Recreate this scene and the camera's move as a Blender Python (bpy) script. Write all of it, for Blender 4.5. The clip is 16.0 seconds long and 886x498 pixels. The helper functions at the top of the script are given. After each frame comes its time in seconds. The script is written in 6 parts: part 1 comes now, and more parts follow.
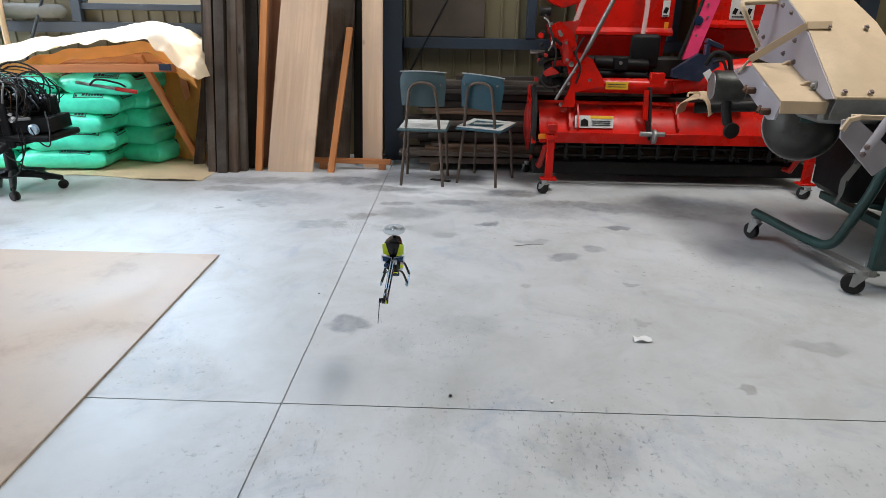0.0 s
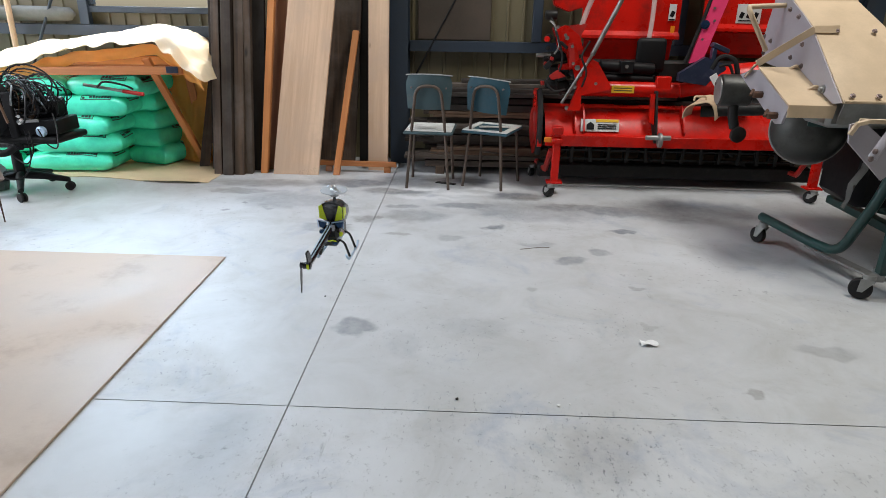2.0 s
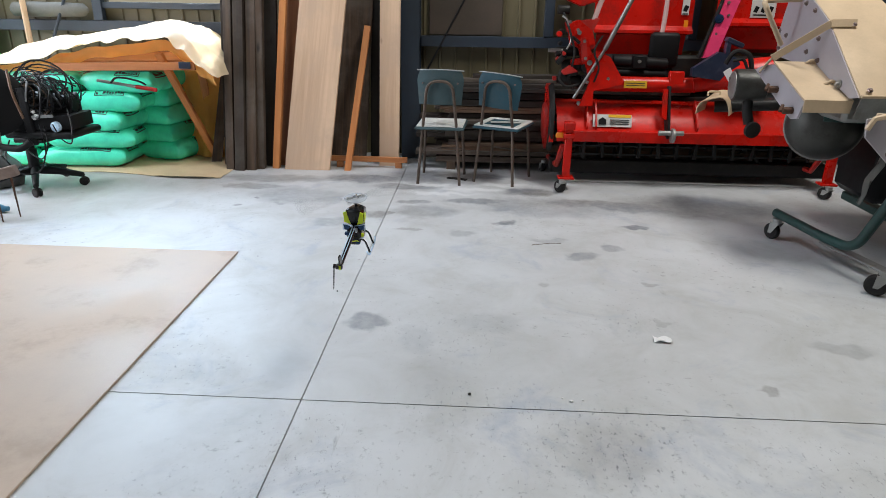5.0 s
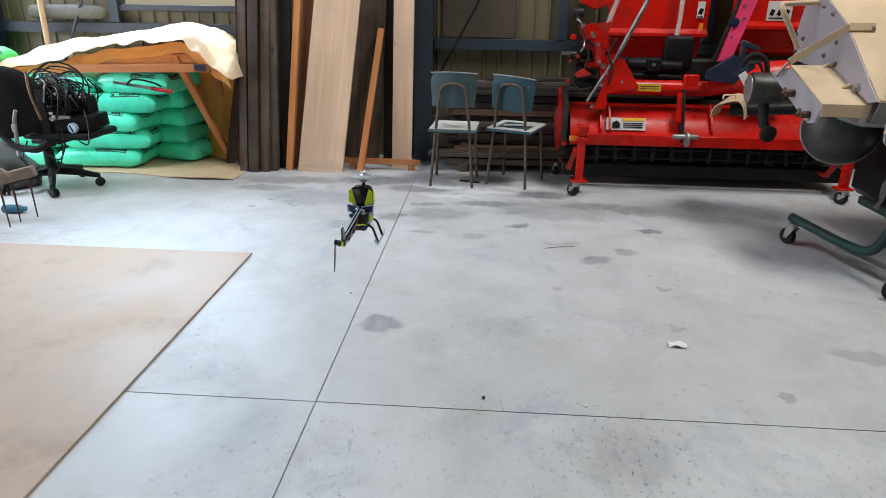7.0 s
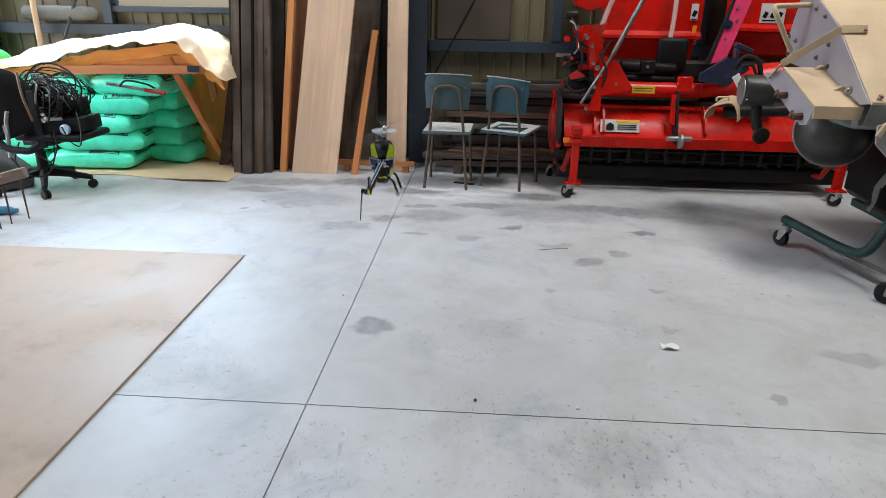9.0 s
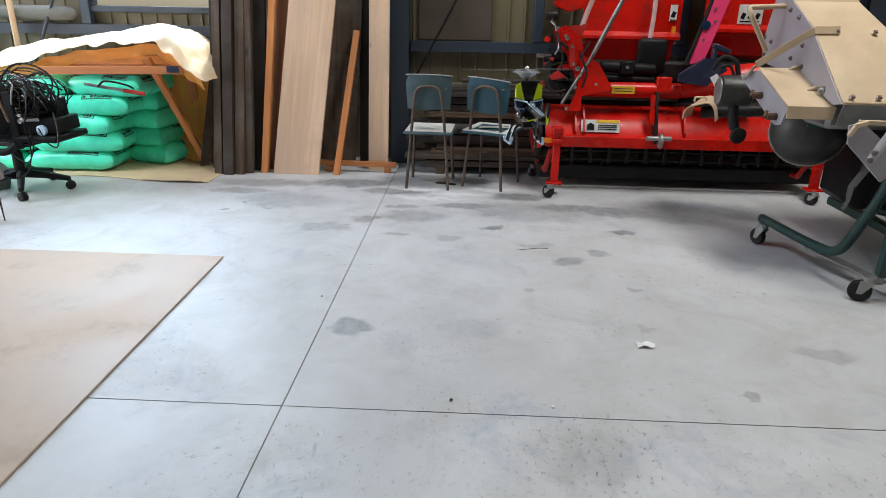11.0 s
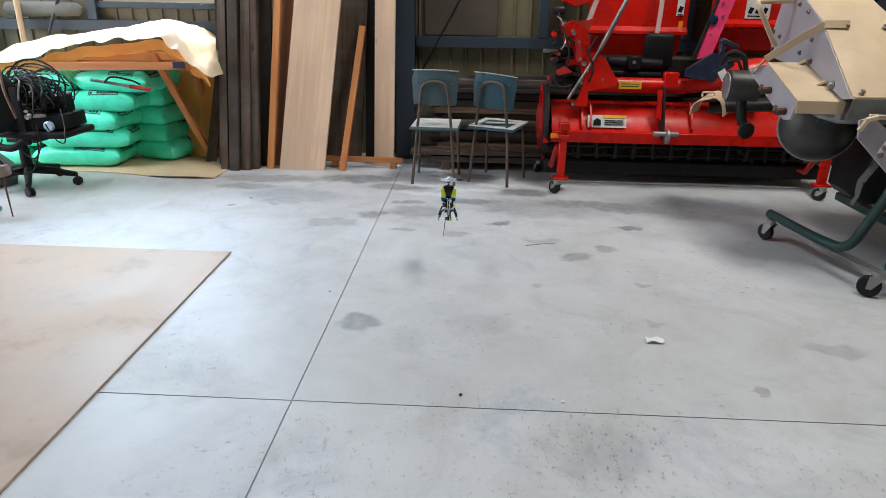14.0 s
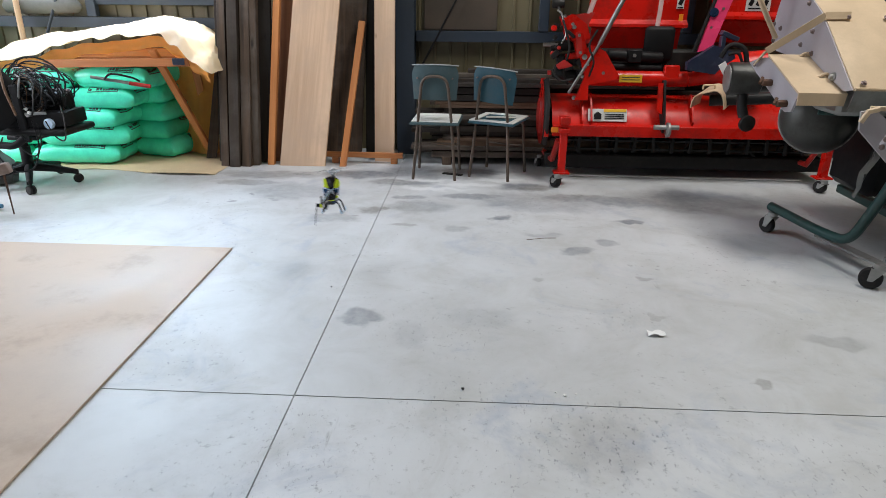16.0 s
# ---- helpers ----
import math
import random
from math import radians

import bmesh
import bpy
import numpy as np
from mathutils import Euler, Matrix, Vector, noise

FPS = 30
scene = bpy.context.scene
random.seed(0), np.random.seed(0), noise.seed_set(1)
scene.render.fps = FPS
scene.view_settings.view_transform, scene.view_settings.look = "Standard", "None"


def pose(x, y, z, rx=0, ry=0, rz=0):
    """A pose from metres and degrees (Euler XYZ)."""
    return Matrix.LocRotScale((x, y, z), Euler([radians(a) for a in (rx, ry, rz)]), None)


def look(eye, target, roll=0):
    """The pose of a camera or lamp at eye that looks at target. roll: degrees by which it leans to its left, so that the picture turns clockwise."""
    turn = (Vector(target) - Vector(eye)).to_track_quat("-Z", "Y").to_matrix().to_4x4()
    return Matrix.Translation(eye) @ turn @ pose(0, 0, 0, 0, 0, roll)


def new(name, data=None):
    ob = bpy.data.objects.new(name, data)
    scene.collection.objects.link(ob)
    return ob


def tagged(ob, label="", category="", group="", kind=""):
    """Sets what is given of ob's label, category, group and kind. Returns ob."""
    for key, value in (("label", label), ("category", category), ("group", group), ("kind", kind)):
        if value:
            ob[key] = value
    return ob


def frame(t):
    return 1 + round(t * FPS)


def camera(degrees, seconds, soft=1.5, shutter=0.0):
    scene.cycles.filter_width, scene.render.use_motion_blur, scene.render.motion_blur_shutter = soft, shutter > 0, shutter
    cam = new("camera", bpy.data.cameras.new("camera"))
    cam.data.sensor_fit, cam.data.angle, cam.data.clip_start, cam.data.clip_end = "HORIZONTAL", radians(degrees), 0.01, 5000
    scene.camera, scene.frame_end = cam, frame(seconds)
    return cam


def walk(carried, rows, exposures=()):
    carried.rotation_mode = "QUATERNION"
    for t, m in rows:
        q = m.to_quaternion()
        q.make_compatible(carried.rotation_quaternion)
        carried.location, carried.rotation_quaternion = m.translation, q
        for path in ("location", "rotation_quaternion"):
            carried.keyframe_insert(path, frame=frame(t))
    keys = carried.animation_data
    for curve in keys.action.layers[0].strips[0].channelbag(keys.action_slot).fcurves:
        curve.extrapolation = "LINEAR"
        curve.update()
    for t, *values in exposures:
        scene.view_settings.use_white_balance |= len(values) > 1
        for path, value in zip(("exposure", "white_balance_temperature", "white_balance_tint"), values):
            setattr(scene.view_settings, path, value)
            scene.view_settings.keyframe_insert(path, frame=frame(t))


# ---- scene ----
cam = camera(70.0, 16.0, soft=0.85, shutter=0.5)

PATH = [
    (0, (0.547, -1.691, 1.174), (0.501, 0.18, 0.469), 0.9),
    (0.5, (0.544, -1.692, 1.171), (0.496, 0.179, 0.466), 0.9),
    (1, (0.54, -1.694, 1.172), (0.487, 0.177, 0.469), 0.8),
    (1.5, (0.538, -1.694, 1.174), (0.482, 0.179, 0.474), 0.9),
    (2, (0.536, -1.691, 1.175), (0.478, 0.183, 0.478), 1.0),
    (2.5, (0.535, -1.691, 1.174), (0.478, 0.182, 0.475), 1.1),
    (3, (0.543, -1.687, 1.171), (0.485, 0.185, 0.471), 1.1),
    (3.5, (0.541, -1.69, 1.17), (0.48, 0.182, 0.467), 1.1),
    (4, (0.541, -1.69, 1.17), (0.479, 0.179, 0.461), 1.0),
    (6.5, (0.495, -1.695, 1.174), (0.369, 0.172, 0.467), 0.8),
    (7, (0.507, -1.692, 1.175), (0.389, 0.177, 0.471), 0.9),
    (7.5, (0.53, -1.69, 1.179), (0.423, 0.179, 0.476), 1.0),
    (8, (0.549, -1.683, 1.176), (0.45, 0.189, 0.479), 1.0),
    (8.5, (0.535, -1.682, 1.175), (0.428, 0.189, 0.476), 0.9),
    (9, (0.523, -1.684, 1.173), (0.416, 0.187, 0.475), 1.0),
    (11.5, (0.569, -1.686, 1.174), (0.507, 0.189, 0.479), 1.0),
    (12, (0.566, -1.69, 1.174), (0.503, 0.185, 0.481), 0.8),
    (12.5, (0.558, -1.686, 1.175), (0.49, 0.188, 0.479), 0.8),
    (13, (0.552, -1.684, 1.172), (0.482, 0.188, 0.472), 0.9),
    (13.5, (0.546, -1.687, 1.169), (0.47, 0.183, 0.465), 0.9),
    (14, (0.544, -1.686, 1.168), (0.465, 0.184, 0.461), 1.0),
    (14.5, (0.544, -1.683, 1.165), (0.469, 0.184, 0.452), 0.9),
    (15, (0.549, -1.681, 1.163), (0.474, 0.185, 0.448), 0.8),
    (15.5, (0.544, -1.684, 1.161), (0.466, 0.18, 0.442), 0.7),
    (16, (0.544, -1.688, 1.165), (0.462, 0.176, 0.445), 0.6),
]
walk(cam, [(t, look(eye, target, roll)) for t, eye, target, roll in PATH])

# ---- light ----
world = bpy.data.worlds.new("sky")
scene.world = world
world.use_nodes = True
wn = world.node_tree
sky = wn.nodes.new("ShaderNodeTexSky")
sky.sky_type = 'NISHITA'
sky.sun_disc = False
sky.sun_elevation = radians(64)
sky.sun_rotation = radians(-8)
wn.links.new(sky.outputs[0], wn.nodes["Background"].inputs[0])
wn.nodes["Background"].inputs[1].default_value = 0.08
sun = new("sun", bpy.data.lights.new("sun", "SUN"))
sun.data.energy, sun.data.angle, sun.data.color = 5.0, radians(0.6), (1.0, 0.95, 0.88)
sun.matrix_basis = look((-0.5, 4.8, 10.0), (0, 0, 0))


def area(name, where, target, sx, sy, watts, col):
    lamp = new(name, bpy.data.lights.new(name, "AREA"))
    lamp.data.shape, lamp.data.size, lamp.data.size_y = "RECTANGLE", sx, sy
    lamp.data.energy, lamp.data.color = watts, col
    lamp.matrix_basis = look(where, target)
    return lamp


# daylight at the back window, two roof skylights and two added, unseen wide doorways
# fill lamp for the sacks, set in the assumed side doorway
side_fill = area("assumed_door_fill_side", (-4.95, 1.6, 1.5), (-2.0, 2.95, 0.35), 2.4, 2.8, 58, (0.92, 0.93, 1.0))
side_fill.data.spread = radians(88)
area("skylight_daylight", (2.8, 1.1, 5.58), (2.8, 1.1, 0), 1.1, 2.2, 235, (1.0, 0.975, 0.93))
area("skylight_daylight", (-2.6, 1.2, 5.58), (-2.6, 1.2, 0), 1.4, 2.6, 160, (0.84, 0.91, 1.0))
# weak fill for faces towards the viewer, from the assumed front doorway
area("assumed_door_fill_front", (-2.6, -5.2, 1.4), (-1.9, 2, 0.8), 2.4, 2.6, 18, (0.93, 0.96, 1.0))
window_light = area("window_daylight", (-2.45, 3.63, 1.93), (-1.3, 0.6, 0.0), 2.0, 1.15, 62, (0.62, 0.80, 1.0))
window_light.data.spread = radians(130)
scene.view_settings.exposure = -0.03

# ---- mesh helpers ----


def xf(bm, verts, m):
    bmesh.ops.transform(bm, matrix=m, verts=verts)


def add_box(bm, c, s, rot=(0, 0, 0), bev=0.0, seg=1):
    r = bmesh.ops.create_cube(bm, size=1.0)
    vs = r["verts"]
    xf(bm, vs, Matrix.Diagonal((*s, 1)))
    if bev > 0:
        es = list({e for v in vs for e in v.link_edges})
        out = bmesh.ops.bevel(bm, geom=es, offset=bev, segments=seg, affect='EDGES', profile=0.5)
        vs = list({v for f in out["faces"] for v in f.verts} | {v for v in vs if v.is_valid})
    xf(bm, vs, pose(*c, *rot))
    return vs


def add_cyl(bm, p0, p1, r0, r1=None, n=16, bev=0.0):
    p0, p1 = Vector(p0), Vector(p1)
    d = p1 - p0
    r = bmesh.ops.create_cone(bm, cap_ends=True, segments=n, radius1=r0, radius2=r0 if r1 is None else r1, depth=d.length)
    vs = r["verts"]
    if bev > 0:
        es = [e for e in {e for v in vs for e in v.link_edges} if len(e.link_faces) == 2 and e.calc_face_angle(0) > 1.0]
        out = bmesh.ops.bevel(bm, geom=es, offset=bev, segments=2, affect='EDGES', profile=0.5)
        vs = list({v for f in out["faces"] for v in f.verts} | {v for v in vs if v.is_valid})
    xf(bm, vs, Matrix.Translation((p0 + p1) / 2) @ d.to_track_quat("Z", "Y").to_matrix().to_4x4())
    return vs


def add_lathe(bm, p0, axis, profile, n=24):
    """profile: rows of (height along the axis, radius)."""
    m = Matrix.Translation(p0) @ Vector(axis).to_track_quat("Z", "Y").to_matrix().to_4x4()
    rings = []
    for h, r in profile:
        rings.append([bm.verts.new(m @ Vector((r * math.cos(a), r * math.sin(a), h))) for a in (2 * math.pi * i / n for i in range(n))])
    for a, b in zip(rings, rings[1:]):
        for i in range(n):
            bm.faces.new((a[i], a[(i + 1) % n], b[(i + 1) % n], b[i]))
    bm.faces.new(rings[0][::-1])
    bm.faces.new(rings[-1])


def add_plate(bm, pts, thick, push=None):
    """A flat polygon of 3D points, given a thickness along its normal (or along push)."""
    vs = [bm.verts.new(p) for p in pts]
    f = bm.faces.new(vs)
    f.normal_update()
    d = Vector(push) if push else f.normal * thick
    out = bmesh.ops.extrude_face_region(bm, geom=[f])
    bmesh.ops.translate(bm, vec=d, verts=[g for g in out["geom"] if isinstance(g, bmesh.types.BMVert)])


def rounded(pts, rad=0.04, k=4):
    pts = [Vector(p) for p in pts]
    out = [pts[0]]
    for a, b, c in zip(pts, pts[1:], pts[2:]):
        u, v = (a - b), (c - b)
        r = min(rad, u.length * 0.45, v.length * 0.45)
        s, e = b + u.normalized() * r, b + v.normalized() * r
        for i in range(k + 1):
            t = i / k
            out.append((1 - t) ** 2 * s + 2 * t * (1 - t) * b + t * t * e)
    out.append(pts[-1])
    return out


def add_tube(bm, pts, r, n=8, closed=False, squash=1.0):
    pts = [Vector(p) for p in pts]
    rings, up = [], None
    cnt = len(pts)
    for i, p in enumerate(pts):
        if closed:
            d = pts[(i + 1) % cnt] - pts[i - 1]
        else:
            d = pts[min(i + 1, cnt - 1)] - pts[max(i - 1, 0)]
        d.normalize()
        if up is None:
            up = d.orthogonal().normalized()
        up = (up - d * up.dot(d)).normalized()
        w = d.cross(up)
        rr = r[i] if isinstance(r, (list, tuple)) else r
        rings.append([bm.verts.new(p + rr * (math.cos(a) * up + squash * math.sin(a) * w)) for a in (2 * math.pi * j / n for j in range(n))])
    pairs = list(zip(rings, rings[1:])) + ([(rings[-1], rings[0])] if closed else [])
    for a, b in pairs:
        for j in range(n):
            bm.faces.new((a[j], a[(j + 1) % n], b[(j + 1) % n], b[j]))
    if not closed:
        bm.faces.new(rings[0][::-1])
        bm.faces.new(rings[-1])


def add_grid(bm, nu, nv, fn, thick=0.0):
    """A sheet of nu x nv cells, fn(u, v) in 0..1 giving its points."""
    vs = [[bm.verts.new(fn(i / nu, j / nv)) for j in range(nv + 1)] for i in range(nu + 1)]
    fs = []
    for i in range(nu):
        for j in range(nv):
            fs.append(bm.faces.new((vs[i][j], vs[i + 1][j], vs[i + 1][j + 1], vs[i][j + 1])))
    if thick:
        bm.normal_update()
        bmesh.ops.solidify(bm, geom=fs, thickness=thick)


def world_of(ob):
    m = ob.matrix_basis.copy()
    while ob.parent:
        ob = ob.parent
        m = ob.matrix_basis @ m
    return m


def thing(name, m, label, category, group="", kind=""):
    ob = new(name)
    ob.empty_display_size = 0.1
    ob.matrix_basis = m if isinstance(m, Matrix) else pose(*m)
    return tagged(ob, label, category, group, kind)


def finish(bm, name, material, smooth=40):
    me = bpy.data.meshes.new(name)
    bmesh.ops.recalc_face_normals(bm, faces=bm.faces)
    bm.to_mesh(me)
    bm.free()
    me.materials.append(material)
    if smooth:
        me.shade_smooth()
        me.set_sharp_from_angle(angle=radians(smooth))
    return me


def part(name, bm, material, parent, label="", m=None, placed=False, smooth=40):
    """One mesh object under a thing or part. placed: the mesh is given in the world's space."""
    if placed:
        bmesh.ops.transform(bm, matrix=world_of(parent).inverted(), verts=bm.verts)
    ob = new(name, finish(bm, name, material, smooth))
    ob.parent = parent
    if m is not None:
        ob.matrix_basis = m
    return tagged(ob, label)


def single(name, bm, material, label, category, group="", kind="", m=None, smooth=40):
    ob = new(name, finish(bm, name, material, smooth))
    if m is not None:
        ob.matrix_basis = m
    return tagged(ob, label, category, group, kind)


# ---- materials ----


class Nodes:
    def __init__(self, name):
        self.m = bpy.data.materials.new(name)
        self.m.use_nodes = True
        self.t = self.m.node_tree
        self.p = self.t.nodes["Principled BSDF"]
        self.c = self.t.nodes.new("ShaderNodeTexCoord").outputs["Object"]
        self.r = self.t.nodes.new("ShaderNodeObjectInfo").outputs["Random"]

    def link(self, a, b):
        self.t.links.new(a, b)

    def put(self, sock, v):
        if isinstance(v, bpy.types.NodeSocket):
            self.link(v, sock)
        elif isinstance(v, (tuple, list)) and len(v) == 3 and sock.type == "RGBA":
            sock.default_value = (*v, 1)
        else:
            sock.default_value = v

    def math(self, op, a, b=0.0, c=0.0, clamp=False):
        n = self.t.nodes.new("ShaderNodeMath")
        n.operation, n.use_clamp = op, clamp
        for s, v in zip(n.inputs, (a, b, c)):
            self.put(s, v)
        return n.outputs[0]

    def vmath(self, op, a, b=(0, 0, 0)):
        n = self.t.nodes.new("ShaderNodeVectorMath")
        n.operation = op
        self.put(n.inputs[0], a)
        self.put(n.inputs[1], b)
        return n.outputs[1] if op == "LENGTH" else n.outputs[0]

    def noise(self, scale, detail=4, rough=0.55, vec=None, stretch=None, dist=0.0, shift=True):
        v = vec if vec is not None else self.c
        if stretch:
            v = self.vmath("MULTIPLY", v, stretch)
        if shift:
            k = self.t.nodes.new("ShaderNodeCombineXYZ")
            s = self.math("MULTIPLY", self.r, 37.0)
            for i in range(3):
                self.put(k.inputs[i], s)
            v = self.vmath("ADD", v, k.outputs[0])
        n = self.t.nodes.new("ShaderNodeTexNoise")
        self.put(n.inputs["Vector"], v)
        n.inputs["Scale"].default_value, n.inputs["Detail"].default_value = scale, detail
        n.inputs["Roughness"].default_value, n.inputs["Distortion"].default_value = rough, dist
        return n.outputs["Fac"]

    def ramp(self, f, lo, hi, a=0.0, b=1.0):
        n = self.t.nodes.new("ShaderNodeMapRange")
        n.interpolation_type = "SMOOTHSTEP"
        for i, v in enumerate((f, lo, hi, a, b)):
            self.put(n.inputs[i], v)
        return n.outputs[0]

    def mix(self, f, a, b, mode="MIX"):
        n = self.t.nodes.new("ShaderNodeMix")
        n.data_type, n.blend_type = "RGBA", mode
        self.put(n.inputs[0], f)
        self.put(n.inputs[6], a)
        self.put(n.inputs[7], b)
        return n.outputs[2]

    def bump(self, h, strength=0.3, dist=0.002, normal=None):
        n = self.t.nodes.new("ShaderNodeBump")
        n.inputs["Strength"].default_value, n.inputs["Distance"].default_value = strength, dist
        self.link(h, n.inputs["Height"])
        if normal is not None:
            self.link(normal, n.inputs["Normal"])
        self.link(n.outputs[0], self.p.inputs["Normal"])
        return n.outputs[0]

    def done(self, color, rough, metal=0.0, **extra):
        self.put(self.p.inputs["Base Color"], color)
        self.put(self.p.inputs["Roughness"], rough)
        self.put(self.p.inputs["Metallic"], metal)
        for k, v in extra.items():
            self.put(self.p.inputs[k.replace("_", " ")], v)
        return self.m


def plain(name, col, rough=0.5, metal=0.0, vary=0.18, dirt=None, dirt_amount=0.4, scale=6.0, grain=90.0, bump=0.12, rnd=0.0, **extra):
    """Painted, cast or plastic surface: grain, wear patches and dust at two scales."""
    n = Nodes(name)
    big, fine = n.noise(scale, 5, 0.6), n.noise(grain, 3, 0.6)
    f = n.math("ADD", n.ramp(big, 0.3, 0.7, 1 - vary, 1 + vary * 0.5), n.math("MULTIPLY", n.math("SUBTRACT", fine, 0.5), vary))
    if rnd:
        f = n.math("MULTIPLY", f, n.ramp(n.r, 0, 1, 1 - rnd, 1 + rnd))
    c = n.mix(1.0, col, n.mix(0.0, (1, 1, 1), (1, 1, 1)), "MULTIPLY")
    k = n.t.nodes.new("ShaderNodeVectorMath")
    k.operation = "SCALE"
    n.put(k.inputs[0], c)
    n.put(k.inputs[3], f)
    c = k.outputs[0]
    rr = n.ramp(big, 0.3, 0.75, rough * 0.85, min(1, rough * 1.25))
    if dirt:
        d = n.ramp(n.noise(scale * 1.7, 8, 0.7), 0.48, 0.72, 0.0, dirt_amount)
        c = n.mix(d, c, dirt)
        rr = n.math("ADD", rr, n.math("MULTIPLY", d, 0.3), clamp=True)
    n.bump(fine, bump, 0.001)
    return n.done(c, rr, metal, **extra)


def wood(name, dark, light, axis=2, rough=0.65, grain=1.0, knots=True, grey=None, bump=0.25, rnd=0.25):
    """Sawn timber with grain along one axis of the piece."""
    n = Nodes(name)
    st = [14.0 * grain] * 3
    st[axis] = 0.7 * grain
    g1 = n.noise(1.6, 6, 0.6, stretch=tuple(st), dist=0.4)
    st2 = [90.0 * grain] * 3
    st2[axis] = 2.2
    g2 = n.noise(1.8, 4, 0.6, stretch=tuple(st2))
    f = n.math("ADD", n.ramp(g1, 0.3, 0.72, 0, 0.75), n.math("MULTIPLY", g2, 0.35), clamp=True)
    c = n.mix(f, dark, light)
    if grey:
        c = n.mix(n.ramp(n.noise(2.5, 6, 0.65), 0.42, 0.68, 0, 0.7), c, grey)
    if knots:
        st3 = [9.0] * 3
        st3[axis] = 3.5
        kn = n.noise(1.0, 2, 0.4, stretch=tuple(st3))
        c = n.mix(n.ramp(kn, 0.71, 0.77, 0, 0.8), c, tuple(x * 0.45 for x in dark))
    k = n.t.nodes.new("ShaderNodeVectorMath")
    k.operation = "SCALE"
    n.put(k.inputs[0], c)
    n.put(k.inputs[3], n.ramp(n.r, 0, 1, 1 - rnd, 1 + rnd))
    n.bump(g2, bump, 0.0015)
    return n.done(k.outputs[0], n.ramp(g1, 0.2, 0.8, rough * 0.85, min(1, rough * 1.15)))


# stains and wide dark patches on the floor: x, y, half width, half depth, strength
STAINS_AND_PATCHES = [(0.123, 0.55, 0.1, 0.07, 0.55), (0.33, 0.43, 0.1, 0.13, 0.16), (-0.05, 1.96, 0.1, 0.07, 0.60), (0.03, 2, 0.05, 0.04, 0.70),
          (0.717, 1.858, 0.085, 0.065, 0.72), (0.48, 1.66, 0.11, 0.06, 0.34), (1.09, 1.352, 0.1, 0.06, 0.50),
          (0.95, 1.58, 0.13, 0.04, 0.30), (1.277, 1.481, 0.07, 0.06, 0.45), (1.476, 1.835, 0.09, 0.04, 0.66),
          (0.851, 0.992, 0.045, 0.035, 0.30), (-0.949, 2.059, 0.045, 0.03, 0.60), (-0.887, 2.215, 0.035, 0.025, 0.70),
          (-0.25, 1.8, 0.19, 0.1, 0.40), (-0.62, 2.32, 0.38, 0.22, 0.38), (0.24, 2.05, 0.24, 0.14, 0.41),
          (1.351, 1.024, 0.035, 0.025, 0.45), (1.3, 0.62, 0.04, 0.03, 0.30), (1.544, 0.159, 0.04, 0.03, 0.50),
          (0.94, -0.2, 0.14, 0.16, 0.22), (0.6, 0.573, 0.16, 0.1, 0.16), (-0.15, -0.3, 0.25, 0.35, 0.16), (-0.35, 0.16, 0.16, 0.1, 0.14),
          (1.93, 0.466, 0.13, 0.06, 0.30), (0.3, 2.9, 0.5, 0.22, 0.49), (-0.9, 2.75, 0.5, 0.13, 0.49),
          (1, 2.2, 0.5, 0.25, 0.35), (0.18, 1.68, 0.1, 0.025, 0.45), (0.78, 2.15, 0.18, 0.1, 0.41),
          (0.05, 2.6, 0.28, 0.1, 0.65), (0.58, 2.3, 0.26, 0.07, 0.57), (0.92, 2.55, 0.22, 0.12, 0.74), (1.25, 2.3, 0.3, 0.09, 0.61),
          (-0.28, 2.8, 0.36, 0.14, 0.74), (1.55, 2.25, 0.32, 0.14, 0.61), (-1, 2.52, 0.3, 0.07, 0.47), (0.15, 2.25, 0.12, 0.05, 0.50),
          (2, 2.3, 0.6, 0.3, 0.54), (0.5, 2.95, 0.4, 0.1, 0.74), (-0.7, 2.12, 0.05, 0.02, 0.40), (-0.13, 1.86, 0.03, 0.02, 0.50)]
# pale dust: x, y, half width, half depth
DUST = [(0.30, 2.46, 0.24, 0.05), (0.52, 2.58, 0.22, 0.06), (0.25, 2.68, 0.2, 0.04), (0.75, 2.72, 0.2, 0.05)]


